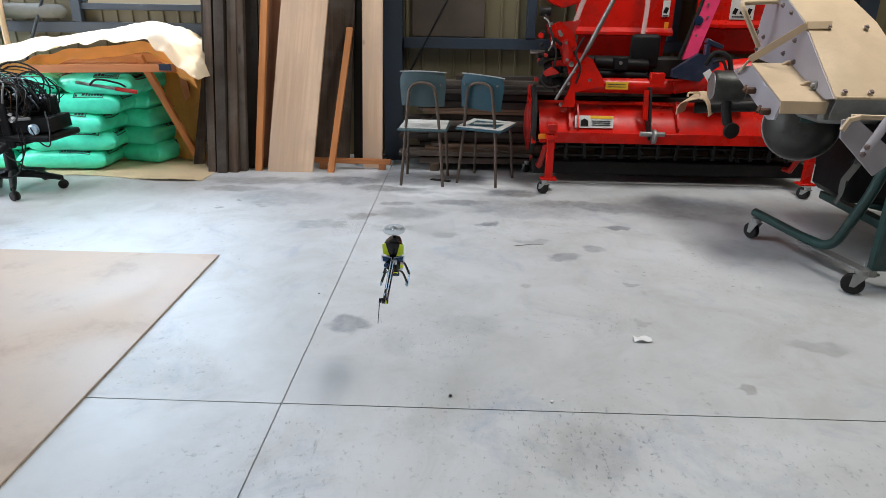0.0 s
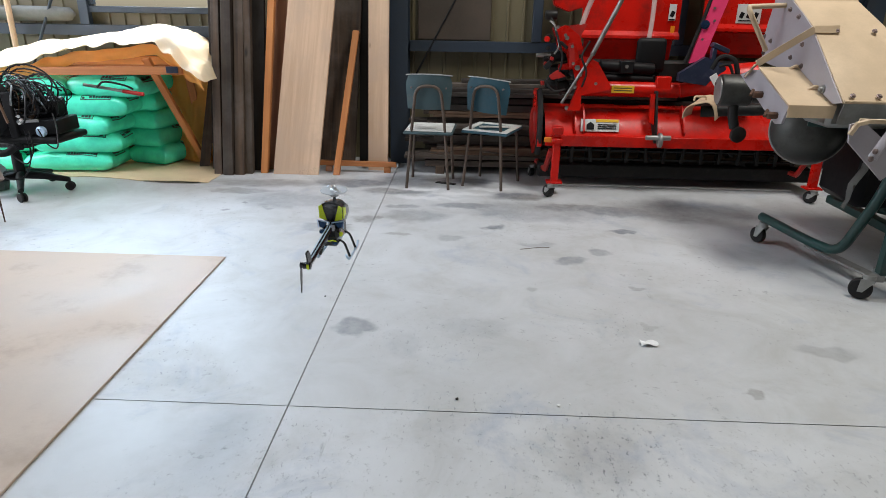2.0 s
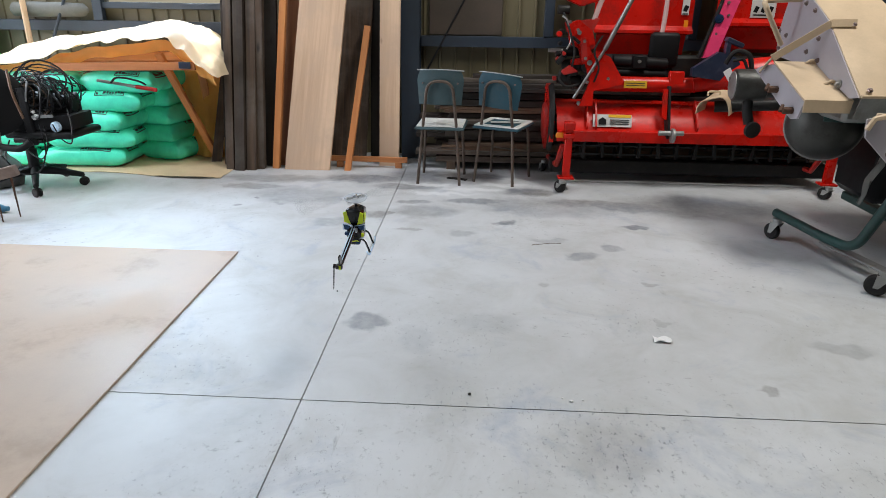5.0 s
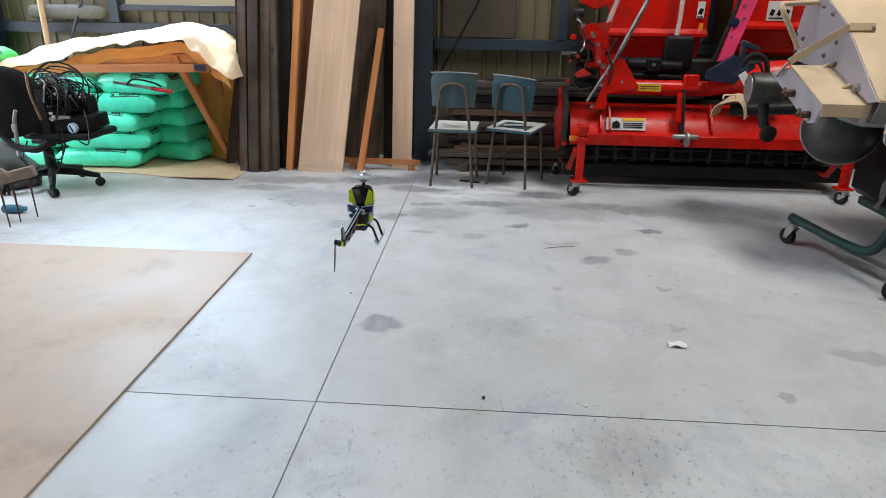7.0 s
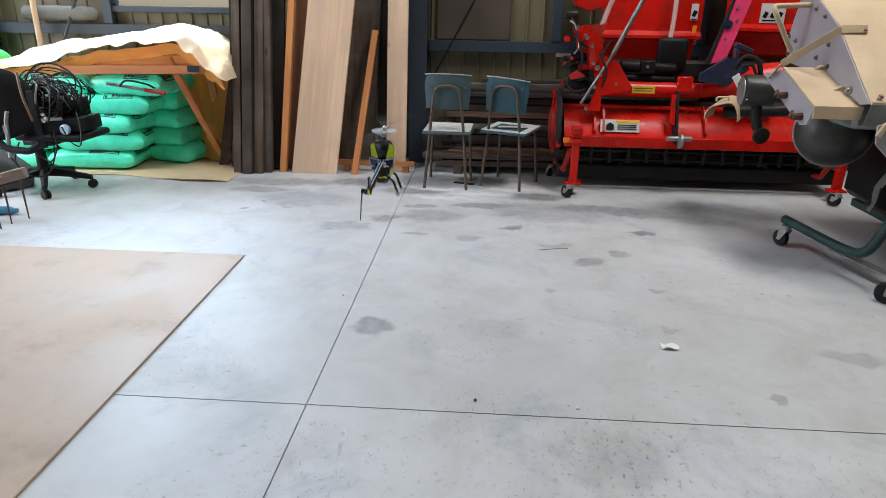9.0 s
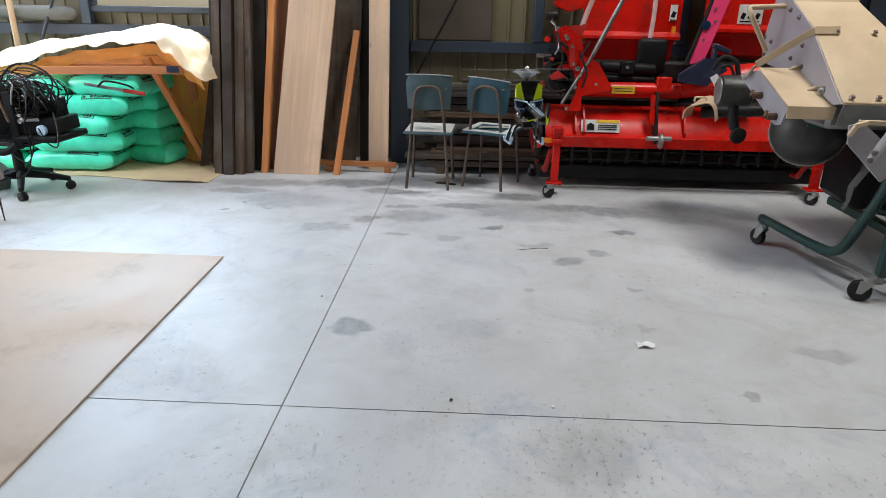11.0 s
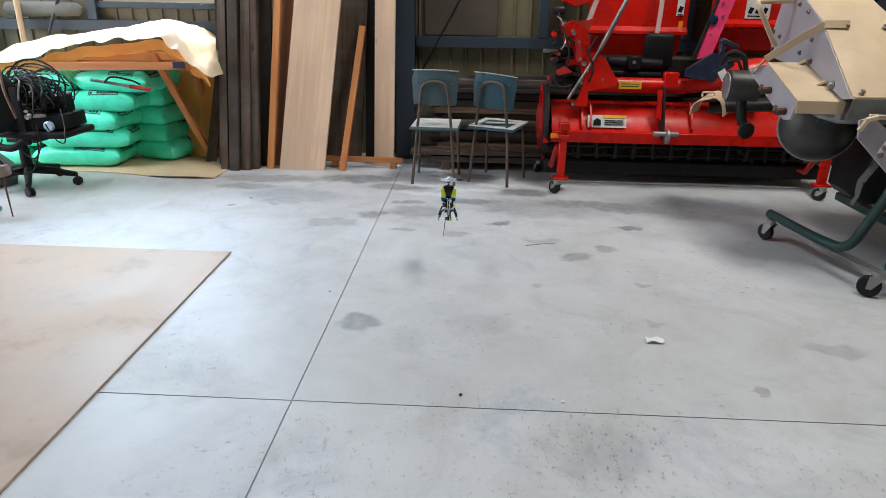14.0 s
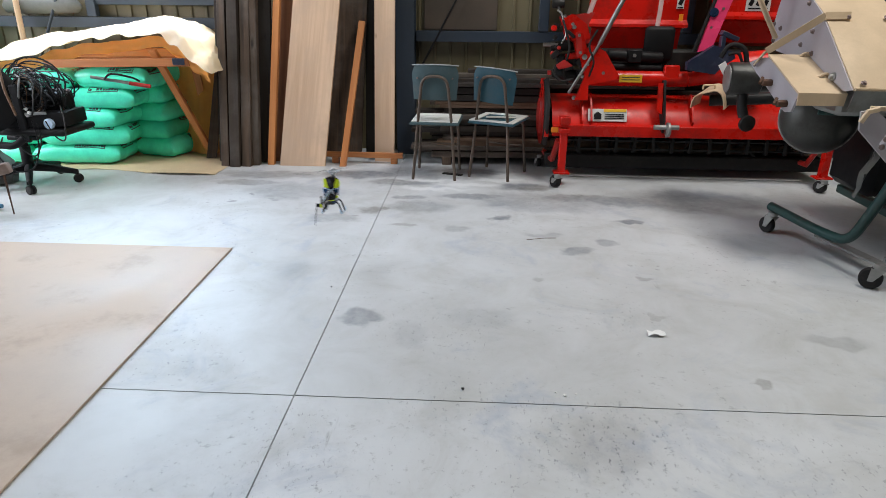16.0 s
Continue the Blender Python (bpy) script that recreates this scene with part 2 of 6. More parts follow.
def concrete():
    n = Nodes("power_floated_concrete")
    big = n.noise(0.55, 6, 0.62, shift=False)
    mid = n.noise(3.2, 7, 0.66, shift=False, dist=0.6)
    fine = n.noise(160, 3, 0.6, shift=False)
    speck = n.noise(26, 6, 0.75, shift=False)
    c = n.mix(n.ramp(big, 0.34, 0.66), (0.44, 0.448, 0.45), (0.555, 0.57, 0.585))
    c = n.mix(n.ramp(mid, 0.45, 0.72, 0, 0.45), c, (0.35, 0.345, 0.325))
    c = n.mix(n.ramp(mid, 0.5, 0.28, 0, 0.3), c, (0.57, 0.585, 0.60))
    # rubbed tyre scuffs and dark specks in a wandering belt
    sp = n.math("MULTIPLY", n.ramp(speck, 0.57, 0.68), n.ramp(n.noise(1.3, 4, 0.6, shift=False), 0.45, 0.62, 0, 0.6))
    c = n.mix(sp, c, (0.14, 0.145, 0.15))
    dots = n.math("MULTIPLY", n.ramp(n.noise(75, 3, 0.6, stretch=(1.0, 0.5, 1.0), shift=False), 0.635, 0.69), n.ramp(n.noise(1.9, 5, 0.65, shift=False), 0.48, 0.62, 0, 0.5))
    c = n.mix(dots, c, (0.10, 0.11, 0.13))
    c = n.mix(n.ramp(n.noise(2.3, 6, 0.7, dist=1.0, shift=False), 0.53, 0.72, 0, 0.5), c, (0.30, 0.34, 0.42))
    streak = n.math("MULTIPLY", n.ramp(n.noise(9, 5, 0.7, stretch=(1.0, 0.16, 1.0), shift=False), 0.66, 0.74),
                    n.ramp(n.noise(1.7, 3, 0.5, shift=False), 0.5, 0.64, 0, 0.5))
    c = n.mix(streak, c, (0.2, 0.2, 0.2))
    scuff = None
    for x, y, a, b, k in ((0.95, -0.18, 0.30, 0.26, 0.75), (0.55, 0.0, 0.35, 0.22, 0.4), (0.45, 0.45, 0.3, 0.3, 0.35), (1.15, 0.62, 0.25, 0.16, 0.4), (0.05, -0.45, 0.3, 0.3, 0.35), (1.5, -0.25, 0.35, 0.2, 0.4)):
        q = n.vmath("MULTIPLY", n.vmath("SUBTRACT", n.c, (x, y, 0)), (1 / a, 1 / b, 0))
        d = n.ramp(n.vmath("LENGTH", q), 0.2, 1.25, k, 0.0)
        scuff = d if scuff is None else n.math("MAXIMUM", scuff, d)
    nick = n.ramp(n.noise(60, 5, 0.7, stretch=(1.0, 0.55, 1.0), shift=False), 0.585, 0.65)
    rub = n.ramp(n.noise(13, 6, 0.75, stretch=(1.0, 0.6, 1.0), shift=False), 0.50, 0.70, 0, 0.6)
    c = n.mix(n.math("MULTIPLY", rub, scuff), c, (0.22, 0.25, 0.30))
    c = n.mix(n.math("MULTIPLY", nick, scuff), c, (0.06, 0.065, 0.08))
    # oil stains, and the wide dark patches towards the back
    warp = n.t.nodes.new("ShaderNodeTexNoise")
    warp.inputs["Scale"].default_value, warp.inputs["Detail"].default_value = 9.0, 6.0
    n.link(n.c, warp.inputs["Vector"])
    wv = n.vmath("MULTIPLY", n.vmath("SUBTRACT", warp.outputs["Color"], (0.5, 0.5, 0.5)), (0.17, 0.17, 0.0))
    pos = n.vmath("ADD", n.c, wv)
    tot = None
    for x, y, a, b, s in STAINS_AND_PATCHES:
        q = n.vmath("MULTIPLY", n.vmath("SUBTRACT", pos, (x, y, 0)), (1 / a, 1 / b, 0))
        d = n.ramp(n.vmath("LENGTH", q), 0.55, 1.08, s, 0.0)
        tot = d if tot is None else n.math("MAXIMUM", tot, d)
    dust = None
    for x, y, a, b in DUST:
        q = n.vmath("MULTIPLY", n.vmath("SUBTRACT", pos, (x, y, 0)), (1 / a, 1 / b, 0))
        d = n.ramp(n.vmath("LENGTH", q), 0.4, 1.3, 0.65, 0.0)
        dust = d if dust is None else n.math("MAXIMUM", dust, d)
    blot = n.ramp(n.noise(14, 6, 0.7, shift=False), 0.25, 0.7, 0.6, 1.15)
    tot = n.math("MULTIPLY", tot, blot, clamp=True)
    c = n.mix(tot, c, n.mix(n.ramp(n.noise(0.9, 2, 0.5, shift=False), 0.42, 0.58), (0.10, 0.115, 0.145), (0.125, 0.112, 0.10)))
    c = n.mix(dust, c, (0.72, 0.73, 0.74))
    rough = n.math("SUBTRACT", n.ramp(mid, 0.3, 0.7, 0.44, 0.60), n.math("MULTIPLY", tot, 0.12))
    h = n.math("ADD", n.math("MULTIPLY", fine, 0.5), n.math("MULTIPLY", speck, 0.6))
    n.bump(h, 0.10, 0.0012)
    return n.done(c, rough)


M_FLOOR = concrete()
M_JOINT = plain("joint_dirt", (0.06, 0.058, 0.055), 0.9)
M_EARTH = plain("yard_gravel", (0.34, 0.335, 0.32), 0.95, vary=0.4, scale=2.0)
# cream set well below its own tone: the wall's shade is in the colour
M_CLAD = plain("shade_darkened_cream_cladding", (0.135, 0.113, 0.062), 0.5, vary=0.15, dirt=(0.15, 0.13, 0.085), dirt_amount=0.45, scale=1.6)
M_STEEL = plain("blue_grey_steel", (0.022, 0.034, 0.052), 0.5, vary=0.2, dirt=(0.04, 0.04, 0.04), scale=3)
M_SHEET = plain("galvanised_roof", (0.16, 0.15, 0.145), 0.6, 0.2, vary=0.3)
M_MDF = plain("hardboard", (0.47, 0.36, 0.275), 0.55, vary=0.10, dirt=(0.27, 0.205, 0.15), dirt_amount=0.42, scale=2.1, grain=220, bump=0.1)
M_PLANK = wood("pale_cedar", (0.43, 0.27, 0.165), (0.70, 0.50, 0.345), 2, 0.6, 0.45, grey=(0.50, 0.36, 0.26), rnd=0.04, bump=0.12)
M_ORANGE = wood("varnished_cedar", (0.40, 0.13, 0.035), (0.60, 0.24, 0.075), 2, 0.5, 0.8, knots=False, rnd=0.08)
M_ORANGEX = wood("varnished_cedar_rail", (0.36, 0.12, 0.035), (0.56, 0.22, 0.07), 0, 0.5, 0.8, knots=True, rnd=0.08)
M_OLD = wood("weathered_timber", (0.010, 0.006, 0.004), (0.08, 0.05, 0.031), 2, 0.8, 1.0, grey=(0.09, 0.074, 0.062), rnd=0.75, bump=0.5)
M_OLDX = wood("weathered_timber_long", (0.016, 0.011, 0.008), (0.065, 0.046, 0.035), 0, 0.8, 1.0, grey=(0.085, 0.072, 0.06), rnd=0.65, bump=0.5)
M_REDW = wood("reddish_board", (0.18, 0.075, 0.04), (0.32, 0.145, 0.075), 2, 0.7)
M_BAG = plain("green_plastic_sack", (0.09, 0.86, 0.58), 0.22, vary=0.12, scale=9, bump=0.05, rnd=0.08)
M_BAG2 = plain("leaf_green_sack", (0.05, 0.52, 0.10), 0.35, vary=0.15, scale=9)
M_PINK = plain("pink_sack", (0.62, 0.34, 0.31), 0.45, vary=0.2, scale=9)
M_INK = plain("black_print", (0.02, 0.03, 0.03), 0.5)
M_BLACK = plain("black_plastic", (0.006, 0.006, 0.007), 0.5, vary=0.25, dirt=(0.02, 0.019, 0.017), dirt_amount=0.25, scale=8, Specular_IOR_Level=0.22)
M_RUBBER = plain("black_rubber", (0.016, 0.015, 0.015), 0.7, dirt=(0.05, 0.045, 0.038), dirt_amount=0.4, scale=12, Specular_IOR_Level=0.22)
M_CABLE = plain("black_cable", (0.009, 0.009, 0.010), 0.42, Specular_IOR_Level=0.22)
M_CABLEB = plain("brown_cable", (0.14, 0.075, 0.04), 0.5)
M_GREYC = plain("grey_cable", (0.26, 0.27, 0.27), 0.5)
M_DRUM = plain("dull_galvanised_drum", (0.06, 0.06, 0.056), 0.4, 0.6, vary=0.25, dirt=(0.03, 0.027, 0.023), dirt_amount=0.6, scale=3)
M_BROWNB = plain("wall_shade_brown", (0.075, 0.055, 0.04), 0.6, vary=0.25, scale=3)
M_GREYM = plain("dusty_grey_metal", (0.30, 0.30, 0.29), 0.45, 0.6, dirt=(0.20, 0.18, 0.15), scale=9)
M_DARKM = plain("dark_oily_steel", (0.012, 0.012, 0.012), 0.5, 0.1, dirt=(0.035, 0.028, 0.022), dirt_amount=0.5, scale=8, Specular_IOR_Level=0.3)
M_CHROME = plain("worn_bright_steel", (0.36, 0.355, 0.345), 0.38, 1.0, dirt=(0.22, 0.2, 0.17), dirt_amount=0.35, scale=14)
M_RED = plain("red_enamel", (0.54, 0.009, 0.004), 0.28, vary=0.2, dirt=(0.12, 0.012, 0.008), dirt_amount=0.6, scale=3.2, bump=0.03, Specular_IOR_Level=0.25)
M_REDD = plain("dusty_red_enamel", (0.42, 0.012, 0.008), 0.45, vary=0.2, dirt=(0.20, 0.06, 0.045), dirt_amount=0.6, scale=6, bump=0.05)
M_MAG = plain("crimson_cover", (0.85, 0.06, 0.18), 0.25, vary=0.1)
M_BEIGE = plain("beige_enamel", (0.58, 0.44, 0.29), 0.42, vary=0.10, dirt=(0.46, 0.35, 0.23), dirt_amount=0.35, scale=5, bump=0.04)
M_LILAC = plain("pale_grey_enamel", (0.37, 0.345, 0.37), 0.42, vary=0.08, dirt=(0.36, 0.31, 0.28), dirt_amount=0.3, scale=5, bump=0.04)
M_GREEN = plain("green_enamel", (0.005, 0.038, 0.034), 0.42, vary=0.2, dirt=(0.08, 0.085, 0.07), dirt_amount=0.4, scale=7)
M_RUST = plain("rusty_steel", (0.10, 0.05, 0.03), 0.75, 0.3, vary=0.35, scale=18)
M_LEG = plain("rust_brown_tube", (0.10, 0.075, 0.06), 0.5, 0.4, vary=0.3, dirt=(0.17, 0.085, 0.045), scale=20)
M_TEAL = plain("faded_teal_ply", (0.015, 0.07, 0.10), 0.55, vary=0.15, dirt=(0.06, 0.09, 0.10), dirt_amount=0.4, scale=9)
M_TEALG = plain("dusty_grey_teal_ply", (0.042, 0.08, 0.092), 0.6, vary=0.15, dirt=(0.10, 0.11, 0.105), dirt_amount=0.5, scale=9)
M_PAPER = plain("pale_printed_label", (0.62, 0.62, 0.60), 0.5, vary=0.1, dirt=(0.4, 0.38, 0.35))
M_YELLOW = plain("yellow_label", (0.75, 0.42, 0.02), 0.45, vary=0.1)
M_AMBER = plain("amber_reflector", (0.75, 0.25, 0.01), 0.3, vary=0.1)
M_FILM = plain("clear_plastic_film", (0.85, 0.75, 0.74), 0.25, vary=0.1, Alpha=0.55)
M_NAVY = plain("navy_enamel", (0.02, 0.028, 0.055), 0.35, vary=0.2, dirt=(0.10, 0.11, 0.14), scale=8)
M_CLOTH = plain("grey_tarpaulin", (0.13, 0.13, 0.12), 0.8, vary=0.2, scale=12)
M_BLUE = plain("blue_plastic", (0.03, 0.16, 0.27), 0.4)
M_WOODG = wood("grey_rake_wood", (0.13, 0.09, 0.07), (0.24, 0.18, 0.15), 0, 0.75, rnd=0.1)
M_WHITEP = plain("white_plastic", (0.75, 0.75, 0.74), 0.4, vary=0.08)
M_EDGE = plain("bare_plywood_edge", (0.33, 0.35, 0.35), 0.6, vary=0.25, scale=20)
M_NEON = plain("neon_yellow_shell", (0.74, 0.90, 0.012), 0.3, vary=0.04, bump=0.02)
M_CARBON = plain("glossy_black_carbon", (0.008, 0.008, 0.010), 0.22, vary=0.15, bump=0.03)
M_BLUEM = plain("blue_anodised", (0.03, 0.07, 0.16), 0.25, 0.7, vary=0.1)
M_SILVER = plain("polished_aluminium", (0.62, 0.65, 0.70), 0.28, 0.8, vary=0.06)
M_CUP = plain("clear_grey_plastic", (0.62, 0.68, 0.74), 0.2, vary=0.1, Alpha=0.5)
M_PALEB = plain("pale_blue_trim", (0.45, 0.60, 0.75), 0.3, 0.3, vary=0.06)
M_BLADE = plain("grey_blue_blade", (0.40, 0.43, 0.47), 0.4, vary=0.1, Alpha=0.3)
M_BOLT = plain("bolt_steel", (0.20, 0.15, 0.14), 0.5, 0.6, vary=0.2)


def tarp_material(name, col, thin=0.25):
    n = Nodes(name)
    a, b = n.noise(5, 6, 0.6), n.noise(40, 5, 0.6)
    c = n.mix(n.ramp(a, 0.35, 0.7, 0, 0.5), col, tuple(x * 0.82 for x in col))
    n.bump(n.math("ADD", a, n.math("MULTIPLY", b, 0.3)), 0.5, 0.01)
    m = n.done(c, 0.5)
    tr = n.t.nodes.new("ShaderNodeBsdfTranslucent")
    n.link(c, tr.inputs[0])
    mx = n.t.nodes.new("ShaderNodeMixShader")
    mx.inputs[0].default_value = thin
    n.link(n.p.outputs[0], mx.inputs[1])
    n.link(tr.outputs[0], mx.inputs[2])
    n.link(mx.outputs[0], n.t.nodes["Material Output"].inputs[0])
    return m


# one cloth, two tones: sunlit pale top, orange for the shaded hem
M_TARP = tarp_material("cream_orange_tarpaulin", (0.97, 0.83, 0.60), 0.4)
M_OTARP = tarp_material("orange_tarpaulin", (0.95, 0.58, 0.18), 0.6)
M_TAN = tarp_material("tan_ground_sheet", (0.66, 0.52, 0.33), 0.1)
n = Nodes("window_glass")
M_GLASS = n.done((1, 1, 1), 0.05, Transmission_Weight=1.0, IOR=1.05)

# ---- setting ----
XL, XR, YS, YN, ZC = -5.0, 4.2, -5.3, 3.7, 5.6

bm = bmesh.new()
add_grid(bm, 2, 2, lambda u, v: Vector((-60 + 120 * u, -60 + 120 * v, -0.06)))
single("ground", bm, M_EARTH, "pale gravel yard around the shed", "ground", kind="structure")

floor = thing("floor", (0, 0, 0), "grey power-floated concrete floor with oil stains, wide dark patches and saw-cut joints", "floor", kind="structure")
bm = bmesh.new()
add_box(bm, ((XL + XR) / 2, (YS + YN) / 2, -0.045), (XR - XL, YN - YS, 0.066))
part("joint_bed", bm, M_JOINT, floor, "dirt in the saw cuts")
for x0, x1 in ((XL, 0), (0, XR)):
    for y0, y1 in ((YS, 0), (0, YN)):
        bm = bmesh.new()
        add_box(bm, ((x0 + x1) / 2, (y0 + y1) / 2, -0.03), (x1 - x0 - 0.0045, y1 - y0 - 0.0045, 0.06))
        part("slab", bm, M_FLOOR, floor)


def ribbed(bm, a, b, z0, z1, inward):
    """Cladding with square ribs between two plan points."""
    a, b = Vector(a), Vector(b)
    d = (b - a).normalized()
    ln, s, pts = (b - a).length, 0.0, []
    while s < ln:
        for ds, off in ((0.0, 0.0), (0.10, 0.0), (0.106, 0.012), (0.120, 0.012), (0.126, 0.0)):
            if s + ds <= ln:
                pts.append((s + ds, off))
        s += 0.126
    pts.append((ln, 0.0))
    q = Vector((*inward, 0))
    lo = [bm.verts.new((*(a + d * s), z0)) for s, o in pts]
    for v, (s, o) in zip(lo, pts):
        v.co += q * o
    hi = [bm.verts.new(v.co + Vector((0, 0, z1 - z0))) for v in lo]
    fs = [bm.faces.new((lo[i], lo[i + 1], hi[i + 1], hi[i])) for i in range(len(lo) - 1)]
    out = bmesh.ops.extrude_face_region(bm, geom=fs)
    bmesh.ops.translate(bm, vec=-q * 0.03, verts=[g for g in out["geom"] if isinstance(g, bmesh.types.BMVert)])


WX0, WX1, WZ0, WZ1 = -2.5, -1.4, 1.175, 2.52
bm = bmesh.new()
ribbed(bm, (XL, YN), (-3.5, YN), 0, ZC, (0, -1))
# unseen opening, added so that sun reaches the tarpaulin's left part
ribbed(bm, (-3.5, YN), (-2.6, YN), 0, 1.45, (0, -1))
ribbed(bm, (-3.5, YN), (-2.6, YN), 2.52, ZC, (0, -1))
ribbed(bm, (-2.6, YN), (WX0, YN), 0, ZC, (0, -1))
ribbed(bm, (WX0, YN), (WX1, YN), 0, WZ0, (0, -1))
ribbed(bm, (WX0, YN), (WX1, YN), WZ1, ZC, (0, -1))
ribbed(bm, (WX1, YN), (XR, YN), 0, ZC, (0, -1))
single("wall_north", bm, M_CLAD, "cream ribbed steel cladding, dusty, with a window opening and an added unseen one", "wall", kind="structure", smooth=0)
bm = bmesh.new()
ribbed(bm, (XR, YS), (XR, YN), 0, ZC, (-1, 0))
single("wall_east", bm, M_CLAD, "cream ribbed steel cladding", "wall", kind="structure", smooth=0)
bm = bmesh.new()
# the gap is an unseen doorway, added for the side fill
ribbed(bm, (XL, YS), (XL, 0.3), 0, ZC, (1, 0))
ribbed(bm, (XL, 2.9), (XL, YN), 0, ZC, (1, 0))
ribbed(bm, (XL, 0.3), (XL, 2.9), 3.1, ZC, (1, 0))
single("wall_west", bm, M_CLAD, "cream ribbed steel cladding with a wide, unseen doorway added for fill light", "wall", kind="structure", smooth=0)
bm = bmesh.new()
# unseen doorway added here for the front fill
ribbed(bm, (XL, YS), (-3.8, YS), 0, ZC, (0, 1))
ribbed(bm, (-1.4, YS), (XR, YS), 0, ZC, (0, 1))
ribbed(bm, (-3.8, YS), (-1.4, YS), 2.7, ZC, (0, 1))
single("wall_south", bm, M_CLAD, "cream ribbed steel cladding with a wide, unseen doorway added for fill light", "wall", kind="structure", smooth=0)
bm = bmesh.new()
LIGHTS = ((2.25, 3.35, 0.0, 2.2), (-3.3, -1.9, -0.1, 2.5))
xs = sorted({XL - 0.1, XR + 0.1, *(v for r in LIGHTS for v in r[:2])})
ys = sorted({YS - 0.1, YN + 0.1, *(v for r in LIGHTS for v in r[2:])})
for x0, x1 in zip(xs, xs[1:]):
    for y0, y1 in zip(ys, ys[1:]):
        if not any(r[0] <= x0 and x1 <= r[1] and r[2] <= y0 and y1 <= r[3] for r in LIGHTS):
            add_box(bm, ((x0 + x1) / 2, (y0 + y1) / 2, ZC + 0.04), (x1 - x0, y1 - y0, 0.08))
for x0, x1, y0, y1 in LIGHTS:
    add_box(bm, ((x0 + x1) / 2, (y0 + y1) / 2, ZC + 0.1), (x1 - x0 + 0.2, y1 - y0 + 0.2, 0.03))
single("ceiling", bm, M_SHEET, "grey sheet-steel roof lining with two raised skylights", "ceiling", kind="structure")


def h_column(bm, x, y, w, d, z1):
    add_box(bm, (x, y - d / 2 + 0.005, z1 / 2), (w, 0.01, z1))
    add_box(bm, (x, y + d / 2 - 0.005, z1 / 2), (w, 0.01, z1))
    add_box(bm, (x, y, z1 / 2), (0.008, d - 0.02, z1))


for i, x in enumerate((0.0, -3.62, 3.6)):
    bm = bmesh.new()
    h_column(bm, x, 3.595, 0.145, 0.18, ZC)
    single("column_%d" % (i + 1), bm, M_STEEL, "blue-grey steel wall column", "column", kind="structure", smooth=0)


def rail(name, x0, x1, z, h=0.055, depth=0.07):
    bm = bmesh.new()
    add_box(bm, ((x0 + x1) / 2, YN - 0.012 - depth / 2, z), (x1 - x0, depth, h), bev=0.003)
    add_box(bm, ((x0 + x1) / 2, YN - 0.012 - depth + 0.004, z - h * 0.5 - 0.012), (x1 - x0, 0.008, 0.03))
    single(name, bm, M_STEEL, "blue-grey steel wall rail", "wall rail", kind="structure", smooth=0)


rail("trim_1", 0.076, XR - 0.02, 0.945)
rail("trim_2", -3.54, -0.076, 1.02)
rail("trim_3", -3.54, -0.076, 2.62)
rail("trim_4", 0.076, XR - 0.02, 2.3)
for i, x in enumerate((1.085, 2.2, -2.545)):
    bm = bmesh.new()
    z0 = 0.975 if x > 0 else 1.05
    add_box(bm, (x, YN - 0.06, (z0 + 2.26) / 2), (0.075, 0.06, 2.26 - z0), bev=0.003)
    single("trim_%d" % (5 + i), bm, M_STEEL, "blue-grey steel stud", "wall stud", kind="structure", smooth=0)

win = thing("window_1", ((WX0 + WX1) / 2, YN, WZ0), "steel-framed shed window letting in strong daylight", "window", kind="structure")
bm = bmesh.new()
for z in (WZ0 + 0.005, WZ1 - 0.02):
    add_box(bm, ((WX0 + WX1) / 2, YN - 0.035, z - 0.015), (WX1 - WX0 + 0.06, 0.07, 0.05), bev=0.004)
for x in (WX0 + 0.012, WX1 - 0.012):
    add_box(bm, (x, YN - 0.035, (WZ0 + WZ1) / 2), (0.03, 0.05, WZ1 - WZ0 - 0.05), bev=0.003)
part("window_frame", bm, M_STEEL, win, "blue-grey steel", placed=True)
for x0, x1 in ((WX0 + 0.03, WX1 - 0.03),):
    bm = bmesh.new()
    add_box(bm, ((x0 + x1) / 2, YN - 0.03, (WZ0 + WZ1) / 2), (x1 - x0, 0.004, WZ1 - WZ0 - 0.06))
    pane = part("pane", bm, M_GLASS, win, "clear glass", placed=True)
    pane.visible_shadow = False

# dark sheet added to stand for shade on the wall behind the chairs
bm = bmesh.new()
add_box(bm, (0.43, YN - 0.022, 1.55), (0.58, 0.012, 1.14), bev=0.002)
single("wall_board", bm, M_BROWNB, "dark brown sheet added over the cladding for the shade there", "board")

bm = bmesh.new()
add_plate(bm, [(-0.652, 1.245, 0.001), (-0.607, -1.20, 0.001), (-2.45, -1.20, 0.001), (-2.48, 1.245, 0.001)], 0.009, (0, 0, 0.009))
bmesh.ops.bevel(bm, geom=list(bm.edges), offset=0.002, segments=1, affect="EDGES")
single("floor_board", bm, M_MDF, "tan hardboard sheet lying on the concrete floor", "board")

bm = bmesh.new()
add_tube(bm, [(0.10, 3.62, 0.66), (0.62, 3.62, 1.62)], 0.008, 8)
single("brace_rod", bm, M_DARKM, "thin dark diagonal brace rod on the wall", "brace")

